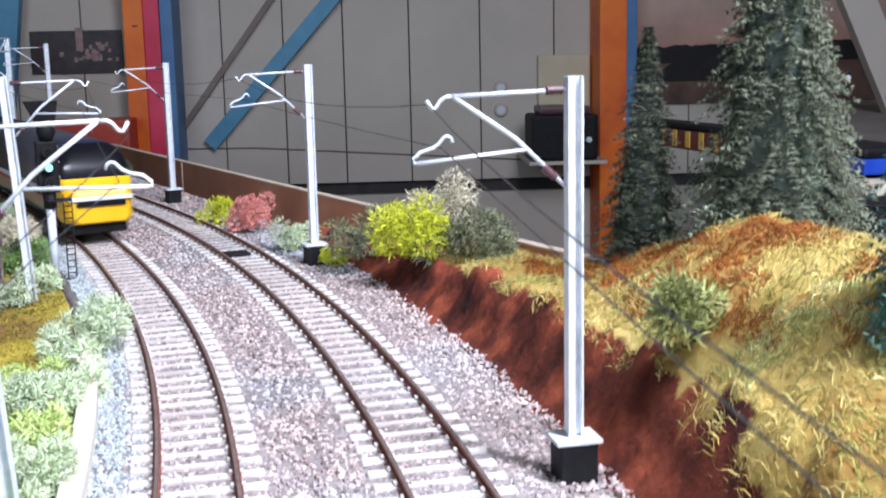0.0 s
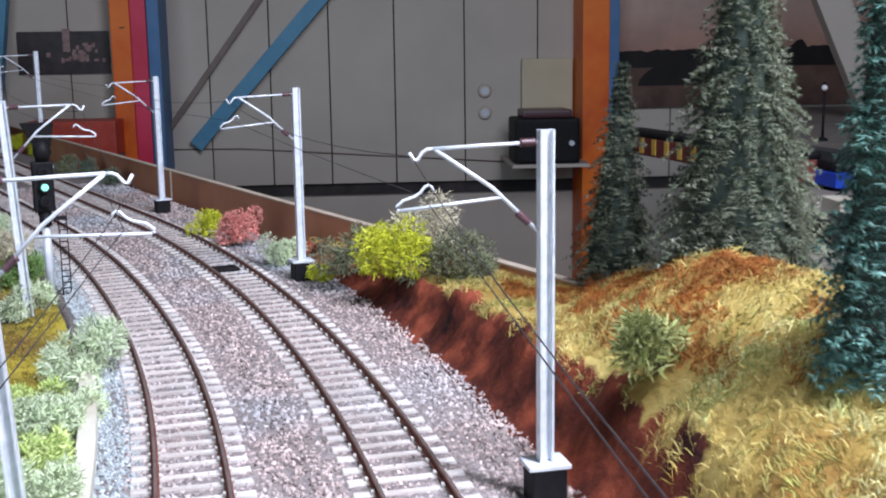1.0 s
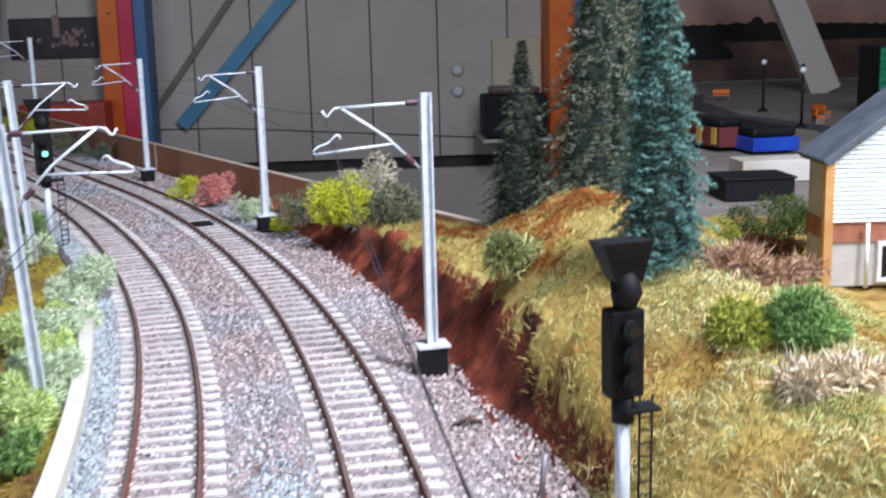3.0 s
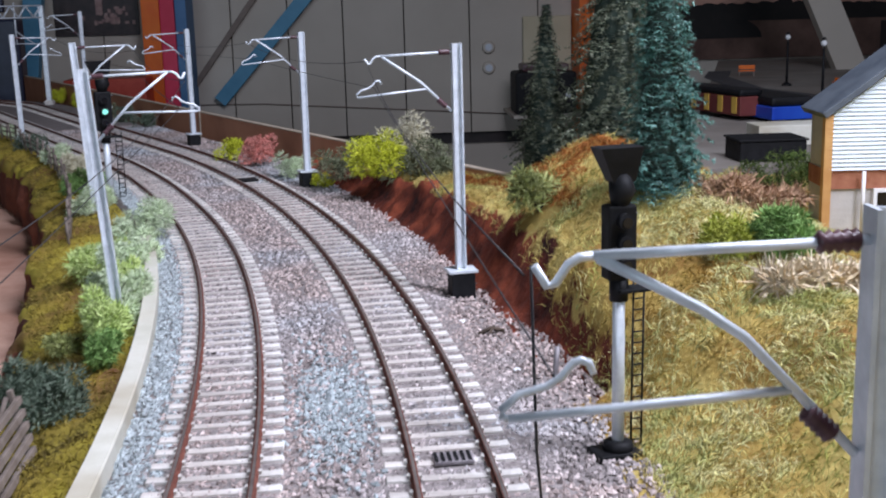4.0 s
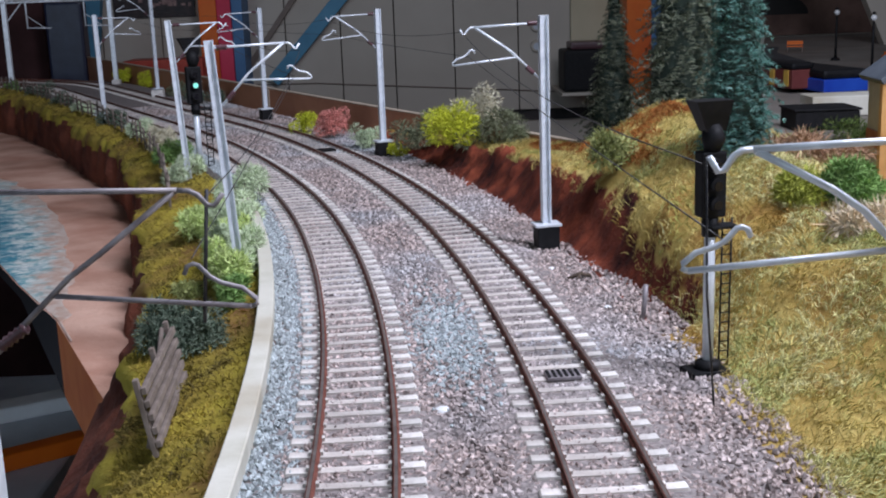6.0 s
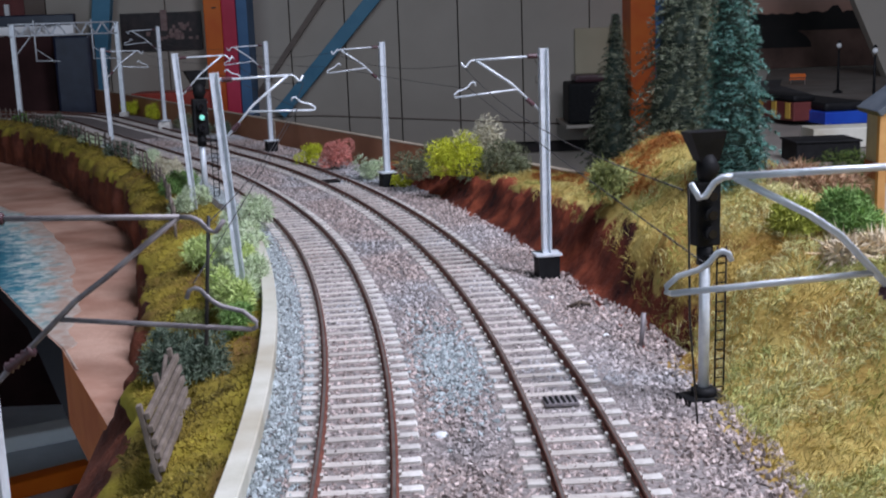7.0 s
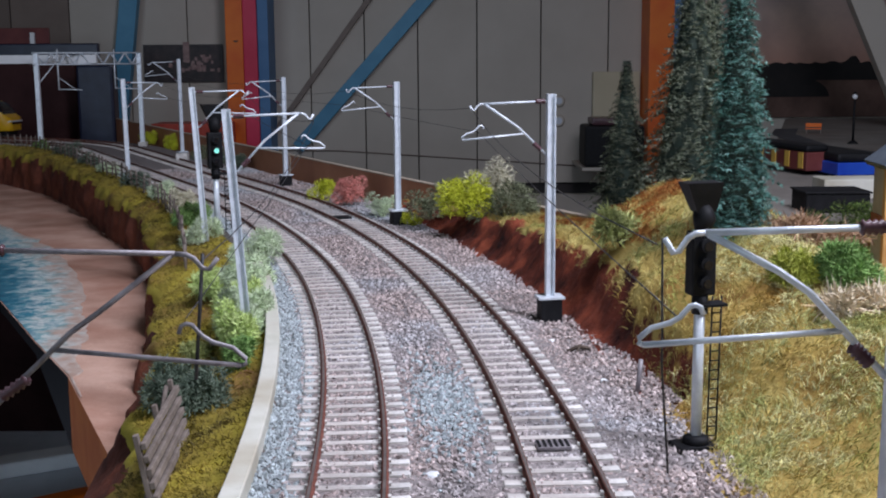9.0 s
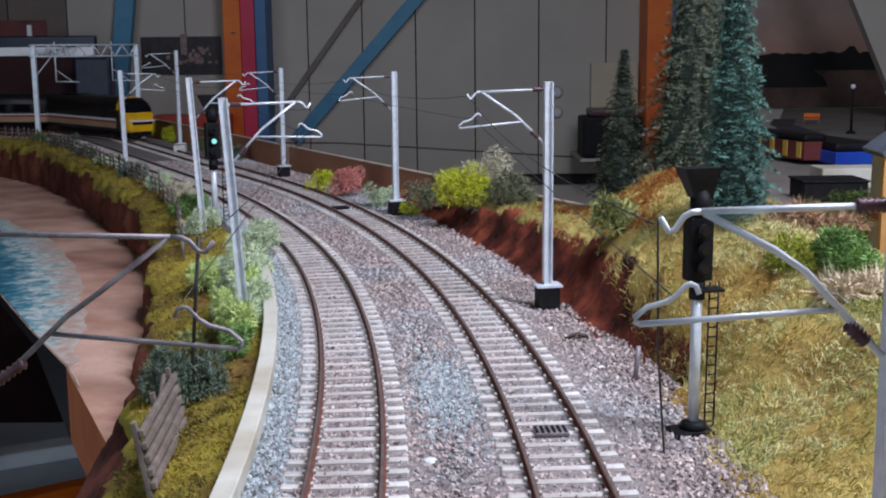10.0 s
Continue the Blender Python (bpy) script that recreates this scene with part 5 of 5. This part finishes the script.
def build_fir(rng, x, y, z, height, radius, mat, label, rings=30):
    t = empty("fir_tree", pose(x, y, z, rng.uniform(-2, 2), rng.uniform(-2, 2), rng.uniform(0, 360)), label, "fir tree", "fir trees")
    part("trunk", tubed([(0, 0, -0.004), (0, 0, height * 0.5), (0, 0, height * 0.99)], [0.0022, 0.0014, 0.0003], 8), M_BARK, t)
    verts, faces, tips = [], [], []
    for i in range(rings):
        u = i / (rings - 1)
        zc = height * (0.05 + 0.95 * u)
        rr = radius * ((1 - u) ** 0.75 * 0.95 + 0.05) * (0.86 + 0.28 * rng.random())
        nb = max(6, int(17 * (1 - u) + 6))
        for k in range(nb):
            a = 2 * math.pi * (k + rng.random() * 0.9) / nb
            rb = rr * rng.uniform(0.66, 1.12)
            out = Vector((math.cos(a), math.sin(a), 0))
            tang = Vector((-math.sin(a), math.cos(a), 0))
            sag = rng.uniform(0.30, 0.55)
            # a drooping spray: needles fan out on both sides of the twig and hang at its tip
            tufts = max(4, int(rb / 0.0013))
            for q in range(tufts):
                f = (q + 0.5 + 0.5 * rng.random()) / tufts
                if f < 0.35 and u < 0.85:
                    continue
                p = out * rb * f + Vector((0, 0, zc - sag * rb * f * f + rng.uniform(-0.0005, 0.0005)))
                wide = 0.0020 * (1.25 - 0.6 * f)
                # inner needles take the dark shade colour; outer ones keep their frosting
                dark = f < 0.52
                for b in range(17):
                    d = (out * rng.uniform(0.1, 0.9) + tang * rng.choice((-1, 1)) * rng.uniform(0.3, 1.1) + Vector((0, 0, rng.uniform(-0.85, 0.30)))).normalized()
                    L = wide * rng.uniform(0.8, 1.7)
                    o = p + tang * rng.uniform(-0.0009, 0.0009)
                    side = d.cross(Vector((rng.random() - 0.5, rng.random() - 0.5, 1))).normalized() * rng.uniform(0.00014, 0.00026)
                    n = len(verts)
                    verts += [o - side, o + side, o + d * L]
                    faces.append((n, n + 1, n + 2))
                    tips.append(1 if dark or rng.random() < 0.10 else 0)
    # an added dark cone fills the see-through middle with painted shade
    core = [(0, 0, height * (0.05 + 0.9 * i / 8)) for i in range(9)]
    part("core", tubed(core, [radius * 0.62 * (1 - i / 8.3) ** 0.8 for i in range(9)], 9), M_FIR_SHADE, t, "added dark cone for the shade inside the crown")
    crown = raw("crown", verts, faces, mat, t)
    crown.data.materials.append(M_FIR_SHADE)
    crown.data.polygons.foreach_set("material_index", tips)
    return t


def in_hill(x, y):
    o = offset_of(x, y)
    return o > 0.04 and not (y > 0.60 and x > back_x(y) and x < 0.13) and not (y > 0.64 and 0.07 < x < 0.16) and y < 0.70


def build_grass(name, rng, count, region, mat, label, length=0.0034, keep=lambda x, y: True, zfun=hill_z, flat=0.55):
    verts, faces = [], []
    x0, x1, y0, y1 = region
    made = 0
    for _ in range(count * 4):
        if made >= count:
            break
        x, y = rng.uniform(x0, x1), rng.uniform(y0, y1)
        if not keep(x, y):
            continue
        made += 1
        z = zfun(x, y) - 0.0003
        c = rough(x, y, 55, 11.0) * 3
        d = Vector((math.cos(c) * flat + rng.gauss(0, 0.45), math.sin(c) * flat + rng.gauss(0, 0.45), rng.uniform(0.35, 1.0))).normalized()
        L = length * rng.uniform(0.45, 1.25)
        side = d.cross(Vector((rng.gauss(0, 1), rng.gauss(0, 1), 0.3))).normalized() * rng.uniform(0.00007, 0.00015)
        p = Vector((x, y, z))
        q = p + d * L * 0.5
        e = q + (d + Vector((rng.gauss(0, 0.35), rng.gauss(0, 0.35), -0.75))).normalized() * L * 0.5
        n = len(verts)
        verts += [p - side, p + side, q + side * 0.9, q - side * 0.9, e]
        faces += [(n, n + 1, n + 2, n + 3), (n + 3, n + 2, n + 4)]
    return tagged(raw(name, verts, faces, mat), label, "grass", kind="stuff")


rng = random.Random(7)
M_LIME = leafy("lime_foam", [(0.55, 0.60, 0.03), (0.70, 0.72, 0.06), (0.42, 0.45, 0.03)])
M_PINK = leafy("pink_foam", [(0.74, 0.24, 0.20), (0.85, 0.40, 0.34), (0.62, 0.16, 0.13)])
M_SAGE = leafy("sage_lichen", [(0.16, 0.18, 0.10), (0.26, 0.28, 0.17), (0.12, 0.12, 0.07)])
M_MINT = leafy("mint_lichen", [(0.56, 0.68, 0.42), (0.72, 0.80, 0.58), (0.44, 0.55, 0.30)])
M_CREAM = leafy("cream_lichen", [(0.60, 0.55, 0.38), (0.72, 0.68, 0.52), (0.48, 0.42, 0.28)])
M_FRESH = leafy("fresh_lichen", [(0.50, 0.64, 0.18), (0.68, 0.78, 0.34), (0.36, 0.50, 0.12)])
M_GREEN = leafy("bright_green", [(0.15, 0.30, 0.075), (0.30, 0.46, 0.15), (0.09, 0.18, 0.045)])
M_OLIVE = leafy("olive_twig", [(0.32, 0.36, 0.10), (0.54, 0.57, 0.24), (0.16, 0.17, 0.05)])
M_DULL = leafy("dull_green", [(0.06, 0.09, 0.06), (0.12, 0.16, 0.11), (0.20, 0.24, 0.18)])
M_EMERALD = leafy("emerald", [(0.03, 0.20, 0.10), (0.06, 0.30, 0.16)])
M_LIMEDULL = leafy("dull_lime", [(0.34, 0.38, 0.05), (0.52, 0.54, 0.10), (0.22, 0.24, 0.04)])
M_DEEPGREEN = leafy("deep_green", [(0.05, 0.09, 0.02), (0.13, 0.19, 0.04), (0.03, 0.05, 0.015), (0.22, 0.27, 0.07)])
M_UMBER = leafy("umber_scrub", [(0.09, 0.025, 0.010), (0.17, 0.055, 0.018), (0.05, 0.015, 0.008)])
M_WHEAT = leafy("brown_straw", [(0.40, 0.24, 0.14), (0.52, 0.33, 0.21), (0.30, 0.17, 0.10)])
M_PALESTRAW = leafy("pale_straw", [(0.70, 0.58, 0.40), (0.80, 0.70, 0.54), (0.55, 0.38, 0.20)])

build_fir(rng, 0.0925, 0.60, 0.018, 0.078, 0.0170, M_FIR_DARK, "small dark grey-green model fir on the hillside", 36)
build_fir(rng, 0.1135, 0.525, 0.032, 0.112, 0.0275, M_FIR_GREY, "tall grey-green frosted model fir on the hillside", 54)
build_fir(rng, 0.131, 0.555, 0.028, 0.102, 0.0235, M_FIR_GREY, "tall grey-green frosted model fir behind its neighbour", 50)
build_fir(rng, 0.1035, 0.404, hill_z(0.1035, 0.404) - 0.002, 0.100, 0.0150, M_FIR_TEAL, "slender teal-green frosted model fir on the hillside", 48)

build_bush(rng, 0.013, 0.650, 0.012, (0.020, 0.018, 0.024), M_LIME, "bright lime-yellow foam bush above the cutting", 1500, 0.005)
build_bush(rng, 0.034, 0.645, 0.010, (0.022, 0.018, 0.020), M_SAGE, "grey-green lichen bush above the cutting", 1300, 0.006)
build_bush(rng, -0.008, 0.690, 0.006, (0.016, 0.014, 0.020), M_SAGE, "grey-green lichen bush above the cutting", 700, 0.006)
build_bush(rng, 0.028, 0.675, 0.012, (0.020, 0.014, 0.028), M_CREAM, "cream lichen bush beside the lime bush", 800, 0.006)
build_bush(rng, -0.040, 0.750, -0.002, (0.012, 0.012, 0.014), M_MINT, "pale mint lichen bush by a mast", 800, 0.004)
build_bush(rng, -0.069, 0.806, 0.0005, (0.016, 0.014, 0.019), M_PINK, "pink foam bush against the edge board", 1200, 0.004)
build_bush(rng, -0.090, 0.842, -0.002, (0.011, 0.012, 0.015), M_LIME, "small yellow foam bush beside the pink bush", 700, 0.004)
build_bush(rng, -0.020, 0.705, -0.002, (0.008, 0.007, 0.008), M_LIME, "small yellow tuft by the cutting", 300, 0.004)
build_bush(rng, 0.070, 0.452, 0.026, (0.012, 0.010, 0.014), M_OLIVE, "twiggy olive-green bush on the slope", 420, 0.008, 0.0005)
for bx, by, size, mat, txt, n, ln, wd in (
        (0.1080, 0.352, (0.0075, 0.008, 0.013), M_LIMEDULL, "yellow-green lichen bush on the slope", 1100, 0.006, 0.00035),
        (0.1230, 0.350, (0.0110, 0.010, 0.0115), M_GREEN, "bright green lichen bush on the slope", 1700, 0.007, 0.00035),
        (0.1190, 0.326, (0.0110, 0.008, 0.006), M_PALESTRAW, "pale straw clump on the slope", 420, 0.012, 0.00055),
        (0.1340, 0.330, (0.0100, 0.008, 0.005), M_PALESTRAW, "pale straw clump on the slope", 300, 0.012, 0.00055),
        (0.1310, 0.388, (0.0200, 0.010, 0.008), M_WHEAT, "brown straw clump on the slope", 900, 0.010, 0.0004),
        (0.1170, 0.392, (0.0120, 0.010, 0.006), M_WHEAT, "brown straw clump on the slope", 500, 0.010, 0.0004)):
    build_bush(rng, bx, by, hill_z(bx, by) - 0.001, size, mat, txt, n, ln, wd)
build_bush(rng, 0.186, 0.600, -0.001, (0.011, 0.010, 0.015), M_LIMEDULL, "yellow-green bush beside the cottage", 600, 0.005)
build_bush(rng, 0.2165, 0.620, -0.001, (0.024, 0.014, 0.021), M_DEEPGREEN, "dark green bush beside the cottage", 1500, 0.006)
build_bush(rng, 0.2000, 0.582, -0.002, (0.018, 0.012, 0.011), M_UMBER, "dark russet scrub beside the cottage", 1300, 0.005)
build_bush(rng, -0.0945, 0.560, -0.006, (0.013, 0.026, 0.020), M_MINT, "pale green lichen bush beside the card strip", 1700, 0.006)
build_bush(rng, -0.0885, 0.510, -0.006, (0.012, 0.024, 0.017), M_MINT, "pale green lichen bush beside the card strip", 1700, 0.006)
build_bush(rng, -0.0850, 0.468, -0.007, (0.010, 0.020, 0.015), M_FRESH, "fresh yellow-green lichen bush beside the card strip", 1400, 0.006)
build_bush(rng, -0.105, 0.530, -0.009, (0.012, 0.026, 0.014), M_FRESH, "fresh yellow-green lichen bush beside the card strip", 1400, 0.006)
build_bush(rng, -0.0790, 0.440, -0.007, (0.011, 0.020, 0.020), M_MINT, "pale green lichen bush round the foot of a mast", 1900, 0.006)
build_bush(rng, -0.0765, 0.408, -0.007, (0.009, 0.016, 0.017), M_FRESH, "fresh yellow-green lichen bush round the foot of a mast", 1500, 0.006)
build_bush(rng, -0.0705, 0.385, -0.006, (0.005, 0.010, 0.011), M_GREEN, "bright green tuft beside the card strip", 700, 0.005)
build_bush(rng, -0.093, 0.420, -0.011, (0.010, 0.010, 0.006), M_OLIVE, "yellowish tuft on the bank", 500, 0.005)
build_bush(rng, -0.0800, 0.352, -0.012, (0.012, 0.014, 0.015), M_DULL, "dull grey-green lichen bush on the bank", 1300, 0.006)
build_bush(rng, -0.0920, 0.372, -0.014, (0.010, 0.012, 0.014), M_DULL, "dull grey-green lichen bush on the bank", 900, 0.006)
for s, o, mat, txt, k in ((0.50, -0.094, M_MINT, "pale green lichen bush on the bank", 1.0), (0.56, -0.092, M_GREEN, "green bush on the bank", 0.9), (0.63, -0.088, M_CREAM, "cream lichen bush on the bank", 1.0),
                          (0.70, -0.086, M_MINT, "pale green lichen bush on the bank", 0.9), (0.80, -0.084, M_DULL, "dark green bush on the bank", 0.9), (0.92, -0.083, M_MINT, "pale green lichen bush on the bank", 0.8),
                          (1.02, -0.083, M_DULL, "dark green bush on the bank", 0.9), (1.14, -0.084, M_DULL, "dark green bush on the bank", 1.0), (1.28, -0.092, M_GREEN, "green bush on the bank", 0.9), (1.42, -0.105, M_DULL, "dark green bush on the bank", 1.1)):
    bx, by, _ = line(s, o)
    build_bush(rng, bx, by, bank_z(s, o) - 0.002, (0.012 * k, 0.024 * k, 0.017 * k), mat, txt, 950, 0.006)

for s, o, mat, txt in ((0.93, 0.036, M_DULL, "dark olive bush against the edge board"), (1.00, 0.037, M_DULL, "dark olive bush against the edge board"), (1.06, 0.036, M_SAGE, "grey-green lichen bush against the edge board"),
                       (1.24, 0.052, M_LIME, "yellow-green bush behind the far track"), (1.32, 0.060, M_LIME, "yellow-green bush behind the far track")):
    bx, by, _ = line(s, o)
    build_bush(rng, bx, by, -0.005, (0.010, 0.020, 0.016), mat, txt, 600, 0.006)

build_grass("straw_grass", rng, 95000, (0.03, 0.20, 0.20, 0.66), M_GRASS, "straw-coloured static grass on the hillside",
            keep=lambda x, y: in_hill(x, y) and (offset_of(x, y) > 0.051 - 0.0050 * min(1.0, max(0.0, (0.52 - y) * 7.0)) or y < 0.325) and (y < 0.42 or rough(x, y, 30, 31.0) < 0.1), length=0.0044)
build_grass("pale_grass", rng, 46000, (0.07, 0.20, 0.20, 0.44), M_GRASS_PALE, "pale green static grass on the slope",
            keep=lambda x, y: in_hill(x, y) and rough(x, y, 22, 21.0) > -0.08, length=0.0050)
build_grass("russet_grass", rng, 42000, (0.05, 0.14, 0.40, 0.62), M_RUSTSOIL, "russet scatter below the firs", 0.0034,
            keep=lambda x, y: in_hill(x, y) and offset_of(x, y) > 0.062 and rough(x, y, 30, 31.0) > -0.05)


def build_bank_grass():
    """Turf fibres on the left bank, thickest along its lip."""
    r = random.Random(21)
    verts, faces = [], []
    for _ in range(42000):
        s = -0.05 + 1.35 * r.random() ** 1.3
        q = r.random() ** 0.7
        o = -0.081 + (bank_lip(s) - 0.001 + 0.081) * q
        z = bank_z(s, o) - 0.0003
        x, y, _ = line(s, o)
        d = Vector((r.gauss(-0.2, 0.5), r.gauss(0, 0.5), r.uniform(0.3, 1.0))).normalized()
        L = 0.0030 * r.uniform(0.4, 1.3)
        side = d.cross(Vector((r.gauss(0, 1), r.gauss(0, 1), 0.3))).normalized() * r.uniform(0.00009, 0.0002)
        p = Vector((x, y, z))
        m = p + d * L * 0.5
        t = m + (d + Vector((r.gauss(0, 0.4), r.gauss(0, 0.4), -0.7))).normalized() * L * 0.5
        n = len(verts)
        verts += [p - side, p + side, m + side, m - side, t]
        faces += [(n, n + 1, n + 2, n + 3), (n + 3, n + 2, n + 4)]
    tagged(raw("bank_grass", verts, faces, M_TURFGRASS), "yellow-green static grass on the bank", "grass", kind="stuff")


build_bank_grass()


# ---- last: loose ballast and sleepers ----
def bed_z(o):
    for c in (0.0, LEFT):
        if abs(o - c) < 0.0085:
            return -0.0029
    return -0.0030


scatter_stones("loose_ballast", rng, 56000, -0.05, 0.95, -0.068, 0.046, 0.00085, bed_z, M_STONE)
tagged(bpy.data.objects["loose_ballast"], "loose grey and pink ballast chips between the sleepers", "ballast", kind="stuff")
scatter_stones("blue_ballast", rng, 11000, -0.05, 0.95, -0.0765, -0.064, 0.00085, bed_z, M_STONEBLUE)
tagged(bpy.data.objects["blue_ballast"], "blue-grey ballast chips along the card strip", "ballast", kind="stuff")
scatter_stones("blue_ballast_patch", rng, 1300, 0.07, 0.19, -0.036, -0.012, 0.00085, lambda o: bed_z(o) + 0.0003, M_STONEBLUE, True)
tagged(bpy.data.objects["blue_ballast_patch"], "patch of blue-grey ballast between the tracks", "ballast", kind="stuff")
sl = sleeper_mesh()
for tr, off in ((track_outer, 0.0), (track_inner, LEFT)):
    s = -0.10
    while s < 2.3:
        x, y, a = line(s, off)
        ob = new("sleeper", sl)
        ob.parent = tr
        ob.matrix_basis = pose(x, y, 0.0, 0, 0, math.degrees(a) + rng.uniform(-0.8, 0.8))
        s += 0.0085


# ---- what moves ----
def on_track(s, off, half):
    """The pose of a car whose middle is at s, standing on two bogies half apart from it; its nose points back along the line."""
    x0, y0, _ = line(s - half, off)
    x1, y1, _ = line(s + half, off)
    a = math.atan2(-(x1 - x0), y1 - y0)
    return pose((x0 + x1) / 2, (y0 + y1) / 2, 0.0002, 0, 0, math.degrees(a))


def motions():
    times = [0.0, 0.25, 0.5, 0.75, 1.0, 1.5, 2.0, 2.5, 3.0, 3.5, 4.0, 4.5, 5.0, 10.0]
    def away(t):
        return 0.608 + 0.52 * min(t, 5.0)
    walk(away_car, [(t, on_track(away(t) + 0.118, LEFT, 0.078)) for t in times])
    walk(away_coach, [(t, on_track(away(t) + 0.118 * 2 + 0.155, LEFT, 0.115)) for t in times])
    steps = [0.0, 1.0, 2.0, 3.0, 4.0, 5.0, 6.0, 7.0, 8.0, 8.5, 8.75, 9.0, 9.25, 9.5, 9.75, 10.0]
    arrival = [(0.0, 3.85), (9.0, 1.50), (9.25, 1.450), (9.5, 1.392), (9.75, 1.305), (10.0, 1.195)]
    def near(t):
        return lerp_table(arrival, t)
    walk(near_car, [(t, on_track(near(t) + 0.118, 0.0, 0.078)) for t in steps])
    for i, c in enumerate(near_coaches):
        walk(c, [(t, on_track(near(t) + 0.118 * 2 + 0.155 + 0.306 * i, 0.0, 0.115)) for t in steps])


motions()
